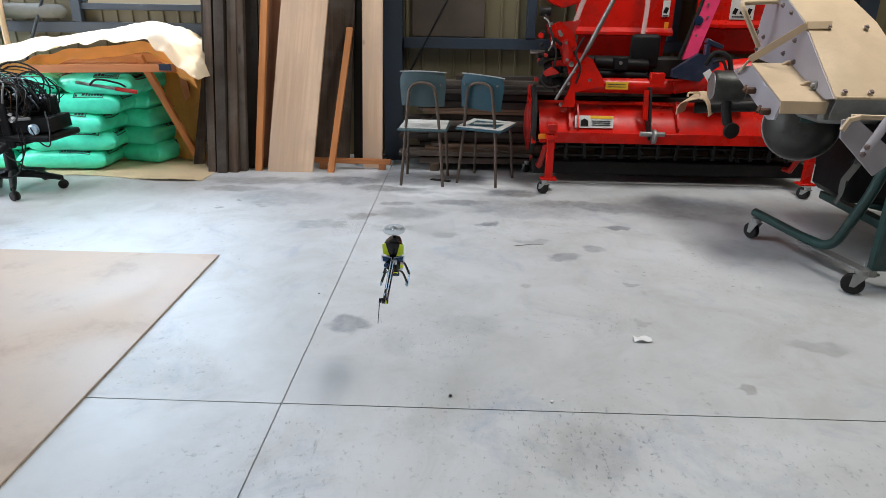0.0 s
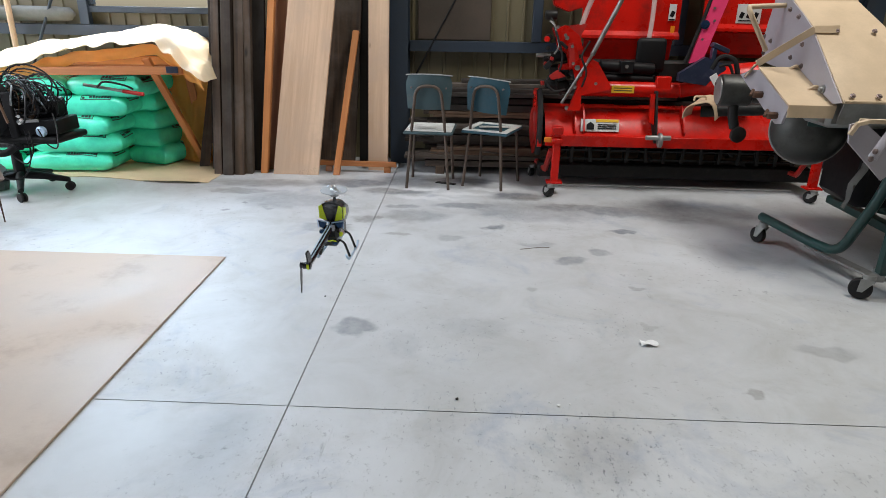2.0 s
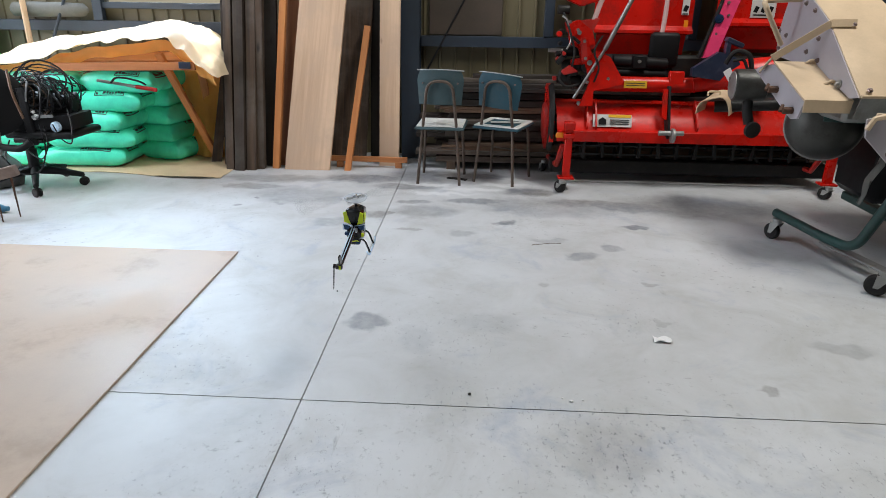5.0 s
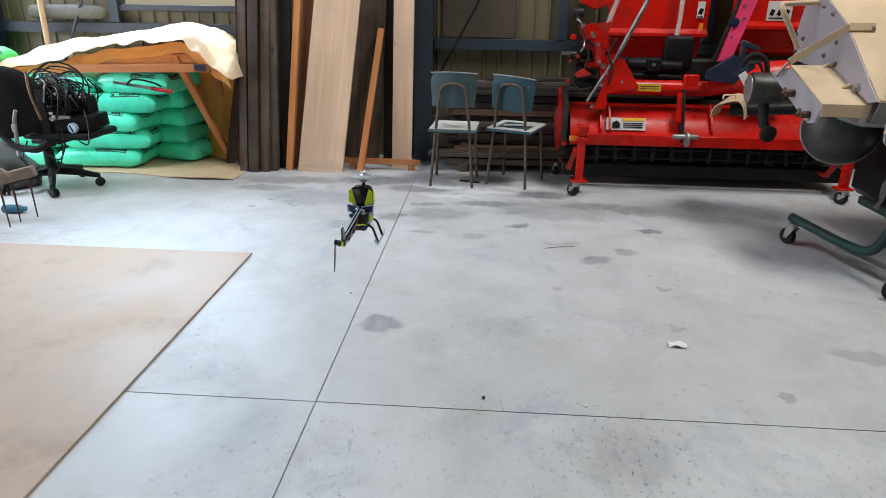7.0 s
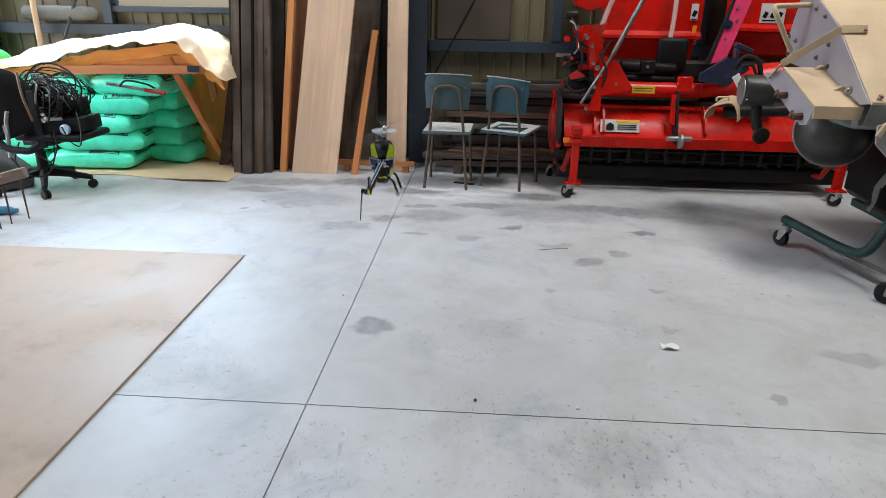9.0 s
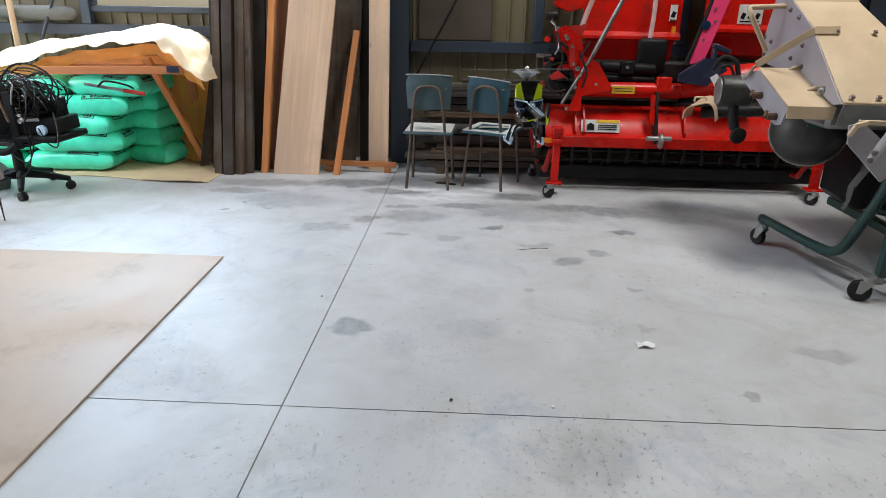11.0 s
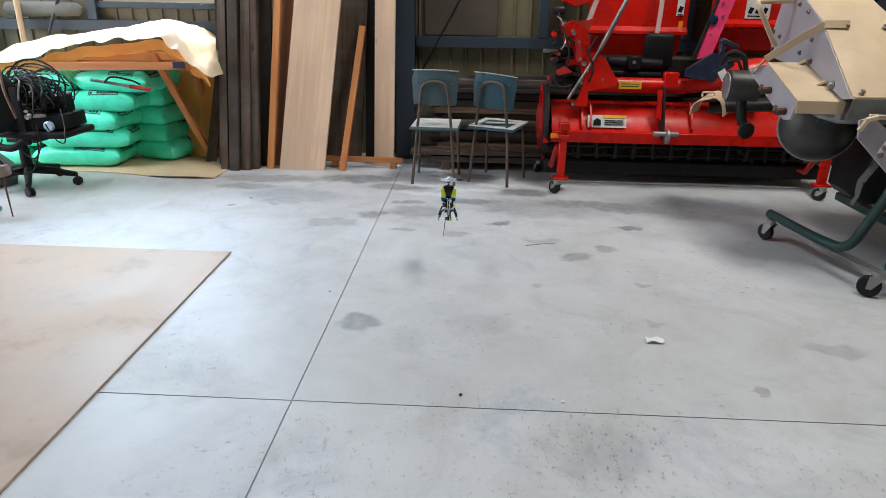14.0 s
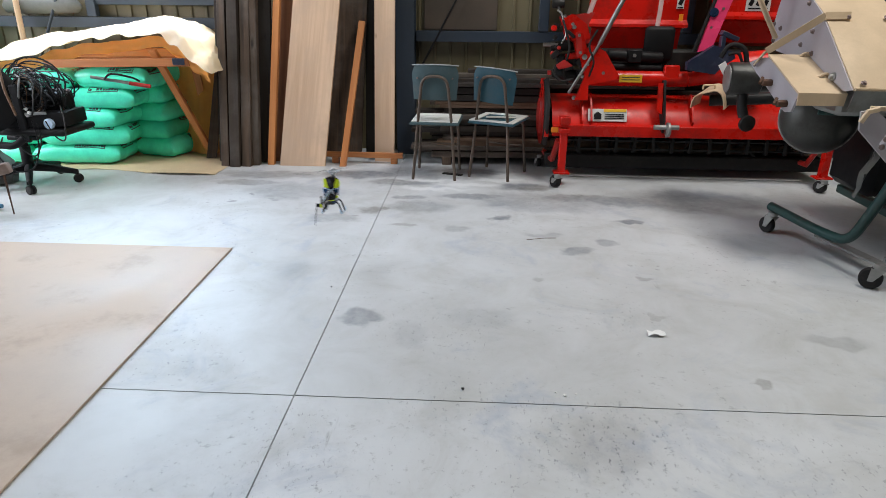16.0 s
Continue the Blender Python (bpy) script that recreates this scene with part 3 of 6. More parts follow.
# ---- leaning timber ----


def lean(name, foot, top, w, t, material, label, turn=0.0, group="timber leaning on the wall", cat="plank"):
    """A board whose foot centre and top centre are given; w across, t thick."""
    f, p = Vector(foot), Vector(top)
    d = (p - f)
    z = d.normalized()
    x = Vector((math.cos(radians(turn)), math.sin(radians(turn)), 0))
    x = (x - z * x.dot(z)).normalized()
    y = z.cross(x)
    m = Matrix((x, y, z)).transposed().to_4x4()
    m.translation = f
    bm = bmesh.new()
    vs = add_box(bm, (0, 0, d.length / 2), (w, t, d.length), bev=0.002)
    for v in bm.verts:
        if v.co.z < 0.01:
            v.co.z -= ((m @ v.co).z - 0.001) / m[2][2]
    return single(name, bm, material, label, cat, group, m=m)


# wide pale board, and the narrow one
lean("plank", (-0.75, 3.03, 0), (-0.515, 3.56, 2.35), 0.345, 0.03, M_PLANK, "wide pale cedar board leaning on the wall")
lean("plank", (-0.143, 3.23, 0), (-0.128, 3.56, 2.5), 0.155, 0.028, M_PLANK, "narrow pale cedar board leaning on the wall")
lean("batten", (-1.0, 3.055, 0), (-0.875, 3.53, 2.2), 0.05, 0.045, M_ORANGE, "orange-brown cedar batten leaning on the wall")
lean("batten", (-0.44, 3.04, 0), (-0.318, 3.42, 1.04), 0.048, 0.035, M_ORANGE, "short orange-brown cedar batten leaning on boards")
lean("plank", (-0.93, 3.17, 0), (-0.82, 3.63, 2.3), 0.14, 0.025, M_REDW, "reddish-brown board leaning on the wall")
lean("plank", (-0.52, 3.36, 0), (-0.40, 3.64, 2.3), 0.34, 0.018, M_OLD, "dark weathered panel leaning on the wall")
lean("plank", (-0.27, 3.42, 0), (-0.24, 3.64, 2.3), 0.10, 0.025, M_OLD, "dark weathered board leaning on the wall")
rng = random.Random(4)
for fx, fy, tx, w, t in ((-1.325, 2.975, -1.33, 0.06, 0.05), (-1.245, 2.965, -1.235, 0.075, 0.06), (-1.165, 2.985, -1.145, 0.07, 0.055),
                         (-1.105, 3.03, -1.085, 0.05, 0.06), (-1.29, 3.10, -1.29, 0.10, 0.03), (-1.18, 3.12, -1.17, 0.10, 0.03),
                         (-1.06, 3.13, -1.04, 0.11, 0.03), (-1.38, 3.12, -1.37, 0.09, 0.03), (-1.23, 3.24, -1.22, 0.36, 0.015),
                         (-0.86, 3.28, -0.78, 0.22, 0.02), (-0.68, 3.45, -0.6, 0.30, 0.02)):
    lean("timber", (fx, fy, 0), (tx, 3.50 + (fy - 2.97) * 0.4, 2.4 + rng.uniform(-0.1, 0.2)), w, t, M_OLD, "dark weathered timber leaning on the wall", rng.uniform(-4, 4), cat="timber")
lean("timber", (-1.53, 3.20, 0), (-1.30, 3.45, 1.5), 0.075, 0.03, M_OLD, "grey weathered lath leaning askew", 20, cat="timber")
bm = bmesh.new()
add_box(bm, (-0.30, 3.16, 0.065), (0.62, 0.03, 0.04), (0, 0, -2), bev=0.002)
add_box(bm, (-0.52, 3.17, 0.022), (0.05, 0.06, 0.045), bev=0.002)
add_box(bm, (-0.06, 3.165, 0.022), (0.05, 0.05, 0.045), bev=0.002)
single("floor_rail", bm, M_ORANGEX, "orange-brown rail lying on blocks by the boards", "rail")

# ---- lumber pile behind the chairs ----
M_REDX = wood("brown_board", (0.06, 0.032, 0.018), (0.15, 0.085, 0.05), 0, 0.75)
rng = random.Random(11)
for x in (0.35, 1.35, 2.4):
    bm = bmesh.new()
    add_box(bm, (x, 3.36, 0.03), (0.07, 0.42, 0.06), bev=0.003)
    single("bearer", bm, M_OLD, "dark timber bearer under the lumber pile", "timber", "lumber pile bearers")
z = 0.061
for row in range(13):
    t = rng.choice((0.022, 0.028, 0.035, 0.045))
    y = 3.10 + rng.uniform(0.0, 0.09) + row * 0.006
    while y < 3.48:
        w = rng.uniform(0.09, 0.15)
        ln = rng.uniform(2.6, 3.0)
        x0 = 0.10 + rng.uniform(-0.04, 0.34) + (0.1 if row > 9 else 0)
        bm = bmesh.new()
        add_box(bm, (0, 0, 0), (ln, w - 0.006, t), bev=0.002)
        single("board", bm, M_REDX if rng.random() < 0.14 else M_OLDX, "dark weathered board in the lumber pile", "board", "lumber pile",
               m=pose(x0 + ln / 2, y + w / 2, z + t / 2, 0, rng.uniform(-0.12, 0.12), rng.uniform(-1.3, 1.3)))
        y += w
    z += t + rng.choice((0.0015, 0.0015, 0.012))
TOPZ = z
rng = random.Random(5)
for k in range(4):
    bm = bmesh.new()
    add_box(bm, (0, 0, 0), (1.9, 0.11, 0.026), bev=0.002)
    single("board", bm, M_OLDX, "loose weathered board on top of the lumber pile", "board", "lumber pile",
           m=pose(1.15 + 0.1 * k, 3.20 + 0.075 * k, TOPZ + 0.014 + 0.0275 * k, 0, 0.0, rng.uniform(-2.5, 2.5)))

# ---- sacks, tarpaulin and the low table ----


def sack_point(u, v, sign, ln, w, h, off):
    """A point of a plump sack with sewn ends: u along it, v across it, both -1 to 1."""
    fu = max(0.0, 1 - abs(u) ** 9) ** 0.5
    fv = max(0.0, 1 - abs(v) ** 7) ** 0.5
    x = u * ln / 2 * (1 + 0.035 * abs(v) ** 4 - 0.02 * (1 - v * v))
    y = v * w / 2 * (1 - 0.05 * abs(u) ** 4)
    p = Vector((x, y, 0)) * 8 + off
    crease = (1 - abs(noise.noise(Vector((x * 5, y * 16, sign * 3)) + off))) ** 5 * 0.016 * abs(u) ** 2
    wr = noise.noise(p + Vector((0, 0, sign * 7))) * 0.018 + noise.noise(p * 2.6) * 0.010 + noise.noise(p * 5.5) * 0.004 - crease
    k = min(1.0, 4 * (1 - max(abs(u), abs(v))))
    z = sign * (h / 2) * fu * fv + wr * k * (1.0 if sign > 0 else 0.25)
    return Vector((x, y, z + noise.noise(p * 1.3) * 0.014 * (1 - k)))


def sack_mesh(off, ln, w, h):
    bm = bmesh.new()
    nu, nv = 26, 18
    us = [math.sin(math.pi * (i / nu - 0.5)) for i in range(nu + 1)]
    vs = [math.sin(math.pi * (j / nv - 0.5)) for j in range(nv + 1)]
    tv = [[bm.verts.new(sack_point(u, v, 1, ln, w, h, off)) for v in vs] for u in us]
    bv = [[tv[i][j] if i in (0, nu) or j in (0, nv) else bm.verts.new(sack_point(u, v, -1, ln, w, h, off)) for j, v in enumerate(vs)] for i, u in enumerate(us)]
    for i in range(nu):
        for j in range(nv):
            bm.faces.new((tv[i][j], tv[i + 1][j], tv[i + 1][j + 1], tv[i][j + 1]))
            q = (bv[i][j], bv[i][j + 1], bv[i + 1][j + 1], bv[i + 1][j])
            if len(set(q) - {tv[i][j], tv[i][j + 1], tv[i + 1][j + 1], tv[i + 1][j]}):
                bm.faces.new(q)
    return bm


def sack(m, seed, material=None, label="full mint-green plastic sack, black print, in the stack", group="stacked sacks", h=0.155, ln=0.64, w=0.42):
    r = random.Random(seed)
    off = Vector((r.uniform(0, 50), r.uniform(0, 50), 0))
    s = thing("sack", m, label, "sack", group)
    part("bag", sack_mesh(off, ln, w, h), material or M_BAG, s, smooth=70)
    bm = bmesh.new()

    def mark(u0, u1, v0, v1):
        add_grid(bm, 2, 2, lambda a, b: sack_point(u0 + (u1 - u0) * a, v0 + (v1 - v0) * b, 1, ln, w, h, off) + Vector((0.0015, -0.0015, 0.003)), 0.0015)

    # unreadable print in a thin frame: on the end shoulder and along the front shoulder
    for lo, hi, across in ((-0.5, 0.35, True), (0.0 + r.uniform(-0.2, 0.1), 0.66, False)):
        a, b = (0.89, 0.985) if across else (-0.93, -0.74)

        def put(p, q, c, d):
            if across:
                mark(c, d, p, q)
            else:
                mark(p, q, c, d)
        step = b - a
        put(lo, hi, a, a + step * 0.10)
        put(lo, hi, b - step * 0.10, b)
        x = lo + 0.03
        while x < hi - 0.06:
            wd = r.uniform(0.03, 0.08)
            if r.random() < 0.85:
                put(x, x + wd, a + step * 0.25, b - step * r.uniform(0.2, 0.4))
            x += wd + 0.02
        put(lo, lo + 0.015, a, b)
        put(hi - 0.015, hi, a, b)
    part("print", bm, M_INK, s, "black printed bars", smooth=0)
    return s


rng = random.Random(2)
ends = [(-2.12, -1.74), (-2.04, -1.79), (-2.05, -1.79), (-1.94, -1.84), (-1.80, -1.84)]
for i, (r1, r2) in enumerate(ends):
    z = 0.085 + i * 0.139
    turn = (3, 6, -5, 4, -3)[i]
    ln = 0.54 if i == 4 else 0.64
    sack(pose(r1 - ln / 2, 3.06 + rng.uniform(-0.02, 0.02), z, 0, 0, turn), 10 + i, ln=ln)
    sack(pose(r1 - ln - 0.325, 3.06 + rng.uniform(-0.03, 0.02), z, 0, 0, rng.uniform(-6, 6)), 30 + i)
    sack(pose(r2 - 0.19, 3.42, z - 0.004, 0, 0, 84 + rng.uniform(-8, 8)), 50 + i, w=0.38, ln=0.48)

TOPS = [(-3.3, 0.80), (-3.1, 0.85), (-2.65, 0.935), (-2.2, 1.0), (-1.85, 1.055), (-1.62, 1.02), (-1.48, 0.94), (-1.36, 0.80), (-1.31, 0.66)]
HEMS = [(-3.3, 0.62), (-2.95, 0.70), (-2.62, 0.735), (-2.4, 0.80), (-2.1, 0.852), (-1.85, 0.875), (-1.65, 0.90), (-1.55, 0.83), (-1.42, 0.71), (-1.31, 0.64)]


def along(rows, x):
    for (a, p), (b, q) in zip(rows, rows[1:]):
        if x <= b:
            t = (x - a) / (b - a)
            t = t * t * (3 - 2 * t)
            return p + (q - p) * t
    return rows[-1][1]


def tarp_point(u, v):
    x = -3.04 + 1.72 * u
    top, hem = along(TOPS, x), along(HEMS, x) + 0.065
    if v < 0.25:
        k = v / 0.25
        y = 3.63 - 0.25 * k
        z = top - 0.05 * (1 - k)
    else:
        k = (v - 0.25) / 0.75
        y = 3.38 - 0.55 * k
        z = top + (hem - top) * (0.75 * k + 0.25 * k ** 4) - 0.010 * math.sin(k * 9 + x * 5)
    p = Vector((x * 3.4, y * 4.2, z * 2))
    wr = noise.noise(p) * 0.022 + noise.noise(p * 3.1) * 0.012 + (0.012 * (1 - abs(noise.noise(p * 1.9 + Vector((7, 3, 1))))) ** 4 - 0.006)
    edge = 0.02 * noise.noise(Vector((x * 9, 0, 3))) * max(0, v - 0.8) * 5
    return Vector((x + 0.5 * wr, y + wr * 0.8, max(z + wr * 0.6 + edge, 0.3)))


bm = bmesh.new()
add_grid(bm, 110, 60, tarp_point, 0.003)
tarp = thing("tarpaulin", (-2.2, 3.2, 0.7), "crumpled cream and orange tarpaulin draped over the sacks", "tarpaulin")
part("top_sheet", bm, M_TARP, tarp, "sunlit cream sheet", placed=True, smooth=60)


def shaded_hem_point(u, v):
    x = -3.0 + 1.66 * u
    hem = along(HEMS, x)
    p = Vector((x * 8, v * 2, 4))
    wr = noise.noise(p) * 0.02 + noise.noise(p * 2.6) * 0.008
    return Vector((x + wr * 0.4, 2.868 + 0.02 * v + 0.7 * wr, hem + 0.045 - 0.075 * v + 0.02 * noise.noise(Vector((x * 6, 1, 1)))))


# orange strip that paints the shaded lower band of the sheet
bm = bmesh.new()
add_grid(bm, 80, 8, shaded_hem_point, 0.003)
part("hem_fold", bm, M_OTARP, tarp, "orange strip added for the sheet's shaded band at the hem", placed=True, smooth=60)


def drape_point(u, v):
    x = -1.86 + 0.53 * u
    z = 0.93 - 0.915 * v - 0.10 * u * (1 - v)
    p = Vector((x * 7, z * 3, 5))
    wr = noise.noise(p) * 0.05 * (0.4 + v) + noise.noise(p * 2.7) * 0.018
    return Vector((x + wr * 0.3, 3.50 - 0.10 * v * v - 0.16 * u * (0.3 + v * 0.7) + wr * 0.7, max(0.008, z)))


bm = bmesh.new()
add_grid(bm, 30, 34, drape_point, 0.003)
single("tarpaulin", bm, M_OTARP, "orange tarpaulin hanging down behind the sacks", "tarpaulin", smooth=60)


def sheet_point(u, v):
    x = -3.2 + 1.9 * u
    y0 = 2.70 + 0.04 * math.sin(x * 5) + (0.03 if x < -1.9 else 0.06 * max(0, -1.55 - x))
    y = y0 + (3.6 - y0) * v
    p = Vector((x * 5, y * 5, 1))
    lift = max(0, noise.noise(p)) * 0.028 * (1 - v) + abs(noise.noise(p * 2)) * 0.01 * (1 - v)
    return Vector((x + 0.02 * noise.noise(p), y, 0.004 + lift))


bm = bmesh.new()
add_grid(bm, 60, 14, sheet_point, 0.003)
single("ground_sheet", bm, M_TAN, "crumpled tan sheet on the floor under the sacks", "sheet", smooth=60)

table = thing("low_table", (-2.0, 3.1, 0), "orange-brown wooden trestle table with splayed legs under a tarpaulin", "table")
bm = bmesh.new()
add_box(bm, (-1.93, 3.12, 0.80), (0.84, 0.42, 0.024), (4, -1.0, 0), bev=0.003)
part("tabletop", bm, M_ORANGEX, table, placed=True)
bm = bmesh.new()
add_box(bm, (-1.99, 2.858, 0.758), (1.05, 0.028, 0.055), (0, -1.2, 0), bev=0.003)
part("apron", bm, M_ORANGEX, table, placed=True)
bm = bmesh.new()
add_box(bm, (-1.99, 3.42, 0.80), (1.0, 0.028, 0.055), bev=0.003)
part("apron", bm, M_ORANGEX, table, placed=True)
for f, p in (((-1.56, 3.30, 0.012), (-1.73, 2.885, 0.85)), ((-1.64, 3.55, 0.012), (-1.66, 3.36, 0.83))):
    f, p = Vector(f), Vector(p)
    bm = bmesh.new()
    d = p - f
    add_box(bm, (0, 0, d.length / 2), (0.058, 0.03, d.length), bev=0.003)
    q = d.to_track_quat("Z", "Y").to_matrix().to_4x4()
    part("leg", bm, M_ORANGE, table, m=world_of(table).inverted() @ Matrix.Translation(f) @ q @ pose(0, 0, 0, 0, 0, 12))
bm = bmesh.new()
add_box(bm, (-1.53, 2.838, 0.775), (0.085, 0.012, 0.045), bev=0.003)
part("bracket", bm, M_NAVY, table, "dark blue corner bracket", placed=True)

# ---- two school chairs ----


def school_chair(m, back_mat, label, broken):
    ch = thing("school_chair", m, label, "chair", "old school chairs")
    bm = bmesh.new()
    add_tube(bm, rounded([(-0.15, -0.165, 0), (-0.118, -0.135, 0.40), (-0.085, -0.155, 0.715), (0.085, -0.155, 0.715), (0.118, -0.135, 0.40), (0.15, -0.165, 0)], 0.075, 6), 0.0105, 10)
    part("back_frame", bm, M_LEG, ch, "rust-brown steel tube")
    for s in (-1, 1):
        bm = bmesh.new()
        add_tube(bm, rounded([(s * 0.125, -0.13, 0.375), (s * 0.135, 0.13, 0.385), (s * 0.155, 0.17, 0.0)], 0.05, 5), 0.0105, 10)
        part("leg", bm, M_LEG, ch, "rust-brown steel tube")
    bm = bmesh.new()
    add_cyl(bm, (-0.145, 0.15, 0.2), (0.145, 0.15, 0.2), 0.007, n=8)
    part("stretcher", bm, M_LEG, ch)
    bm = bmesh.new()
    add_grid(bm, 14, 8, lambda u, v: Vector(((u - 0.5) * (0.33 - 0.035 * (1 - v) - 0.05 * max(0, v - 0.8) * 5 * (2 * u - 1) ** 2), -0.135 - 0.012 * v + 0.03 * (2 * u - 1) ** 2,
                                              0.555 + 0.225 * v + (0.008 * (1 - (2 * u - 1) ** 2) if v > 0.9 else 0))), 0.011)
    bmesh.ops.rotate(bm, verts=bm.verts, cent=(0, -0.15, 0.67), matrix=Matrix.Rotation(radians(4.0 if broken else 0.5), 3, "Y"))
    bmesh.ops.translate(bm, verts=bm.verts, vec=(0, 0, -0.022 if broken else 0))
    back = part("backrest", bm, back_mat, ch, "faded teal plywood backrest")
    bm = bmesh.new()
    add_tube(bm, [((u - 0.5) * 0.318, -0.1475 + 0.03 * (2 * u - 1) ** 2, 0.783 + 0.008 * (1 - (2 * u - 1) ** 2)) for u in [i / 12 for i in range(13)]], 0.0042, 6)
    bmesh.ops.rotate(bm, verts=bm.verts, cent=(0, -0.15, 0.67), matrix=Matrix.Rotation(radians(4.0 if broken else 0.5), 3, "Y"))
    bmesh.ops.translate(bm, verts=bm.verts, vec=(0, 0, -0.022 if broken else 0))
    part("edge", bm, M_EDGE, back, "bare pale plywood edge")
    for s in (-1, 1):
        bm = bmesh.new()
        add_cyl(bm, (s * 0.12, -0.142, 0.70), (s * 0.12, -0.118, 0.70), 0.006, n=10)
        part("rivet", bm, M_BOLT, back)
    bm = bmesh.new()
    add_box(bm, (0, 0.0, 0.400), (0.345, 0.335, 0.016), (2, 0, 0), bev=0.006, seg=2)
    seat = part("seat", bm, back_mat, ch, "worn teal plywood seat")
    bm = bmesh.new()
    if broken:
        for c, s in (((-0.145, 0, 0), (0.045, 0.31, 0.008)), ((0.145, 0, 0), (0.045, 0.31, 0.008)), ((0, 0.14, 0), (0.245, 0.04, 0.008)), ((0, -0.13, 0), (0.245, 0.05, 0.008)), ((0.03, 0.02, 0.004), (0.26, 0.035, 0.008))):
            add_box(bm, (c[0], c[1], 0.413 + c[2] + c[1] * 0.035), s, (2, 0, 25 if c[2] else 0), bev=0.002)
    else:
        for k in range(5):
            add_box(bm, (0, -0.12 + 0.06 * k, 0.413 + (-0.12 + 0.06 * k) * 0.035), (0.325, 0.05, 0.008), (2, 0, 1.2 * (k % 2)), bev=0.002)
    part("seat_veneer", bm, M_PAPER, seat, "pale split veneer on the seat")
    return ch


school_chair(pose(0.292, 2.85, 0, 0, 0, -4), M_TEALG, "faded grey-teal school chair with rusty tube legs", False)
school_chair(pose(0.735, 2.89, 0, 0, 0, -24), M_TEAL, "teal school chair with a broken seat and rusty legs", True)

# ---- office chair carrying a console and cables ----


def castor(parent, x, y, r, w, mat_w, name="castor", turn=0.0, fork=None, h=None):
    h = h or 2 * r + 0.03
    bm = bmesh.new()
    d = Vector((math.cos(radians(turn)), math.sin(radians(turn)), 0))
    add_lathe(bm, Vector((x, y, r)) - d * w / 2, d, [(0, r * 0.55), (0.001, r * 0.9), (w * 0.2, r), (w * 0.8, r), (w - 0.001, r * 0.9), (w, r * 0.55)], 20)
    wheel = part(name, bm, mat_w, parent, "dusty dark wheel", placed=True)
    bm = bmesh.new()
    for s in (-1, 1):
        c = Vector((x, y, 0)) + d * s * (w / 2 + 0.004)
        e = Vector((-d.y, d.x, 0)) * r * 0.55
        add_plate(bm, [c + e * 0.4 + Vector((0, 0, r * 0.8)), c - e * 0.4 + Vector((0, 0, r * 0.8)), c - e * 2 + Vector((0, 0, h)), c + e * 0.2 + Vector((0, 0, h))], 0.003)
    q = Vector((x, y, h)) - Vector((-d.y, d.x, 0)) * r * 0.5
    add_cyl(bm, q, q + Vector((0, 0, 0.022)), r * 0.55, n=14)
    add_cyl(bm, Vector((x, y, r)) - d * (w / 2 + 0.009), Vector((x, y, r)) + d * (w / 2 + 0.009), r * 0.16, n=8)
    part("fork", bm, fork or M_GREYM, parent, "steel castor fork", placed=True)
    return wheel


OC = Vector((-2.43, 2.35, 0))
office = thing("office_chair", (OC.x, OC.y, 0), "black swivel office chair on five castors, loaded with cables", "chair")
for k in range(5):
    a = radians(15 - 72 * k)
    e = OC + Vector((math.cos(a), math.sin(a), 0)) * 0.29
    bm = bmesh.new()
    add_tube(bm, [OC + Vector((0, 0, 0.125)), OC * 0.5 + e * 0.5 + Vector((0, 0, 0.105)), e + Vector((0, 0, 0.075))], [0.034, 0.026, 0.019], 10, squash=0.8)
    part("base_arm", bm, M_BLACK, office, placed=True)
    bm = bmesh.new()
    d = Vector((-math.sin(a + 0.6 * k), math.cos(a + 0.6 * k), 0))
    for s in (-1, 1):
        add_lathe(bm, e + Vector((0, 0, 0.0305)) + d * (0.013 * s - 0.008), d, [(0, 0.018), (0.002, 0.028), (0.008, 0.030), (0.014, 0.028), (0.016, 0.018)], 16)
    add_cyl(bm, e + Vector((0, 0, 0.025)), e + Vector((0, 0, 0.085)), 0.008, n=8)
    part("castor", bm, M_RUBBER, office, "twin-wheel black castor", placed=True)
bm = bmesh.new()
add_lathe(bm, OC + Vector((0, 0, 0.10)), (0, 0, 1), [(0, 0.042), (0.03, 0.042), (0.034, 0.034), (0.16, 0.032), (0.162, 0.024), (0.25, 0.022)], 18)
part("gas_column", bm, M_BLACK, office, "black column cover", placed=True)
bm = bmesh.new()
add_box(bm, (OC.x + 0.19, OC.y, 0.385), (0.44, 0.36, 0.045), bev=0.02, seg=3)
add_box(bm, (OC.x + 0.05, OC.y, 0.33), (0.2, 0.16, 0.03), bev=0.006)
part("seat", bm, M_BLACK, office, "black padded seat", placed=True)
bm = bmesh.new()
add_lathe(bm, (0, 0, -0.035), (0, 0, 1), [(0, 0.12), (0.004, 0.19), (0.02, 0.232), (0.04, 0.236), (0.058, 0.21), (0.066, 0.12)], 36)
bmesh.ops.transform(bm, matrix=pose(-2.50, 2.13, 0.60, 84, 0, 24) @ Matrix.Diagonal((1.0, 0.94, 1.0, 1.0)), verts=bm.verts)
part("backrest", bm, M_BLACK, office, "black padded oval backrest", placed=True)
bm = bmesh.new()
add_tube(bm, rounded([(-2.52, 2.12, 0.55), (-2.535, 2.10, 0.40), (-2.45, 2.09, 0.325), (-2.30, 2.09, 0.315), (-2.25, 2.12, 0.36)], 0.09, 6), 0.022, 10)
part("armrest", bm, M_BLACK, office, "black loop armrest", placed=True)
bm = bmesh.new()
add_box(bm, (OC.x + 0.14, OC.y - 0.16, 0.50), (0.055, 0.03, 0.36), (0, -3, 0), bev=0.008)
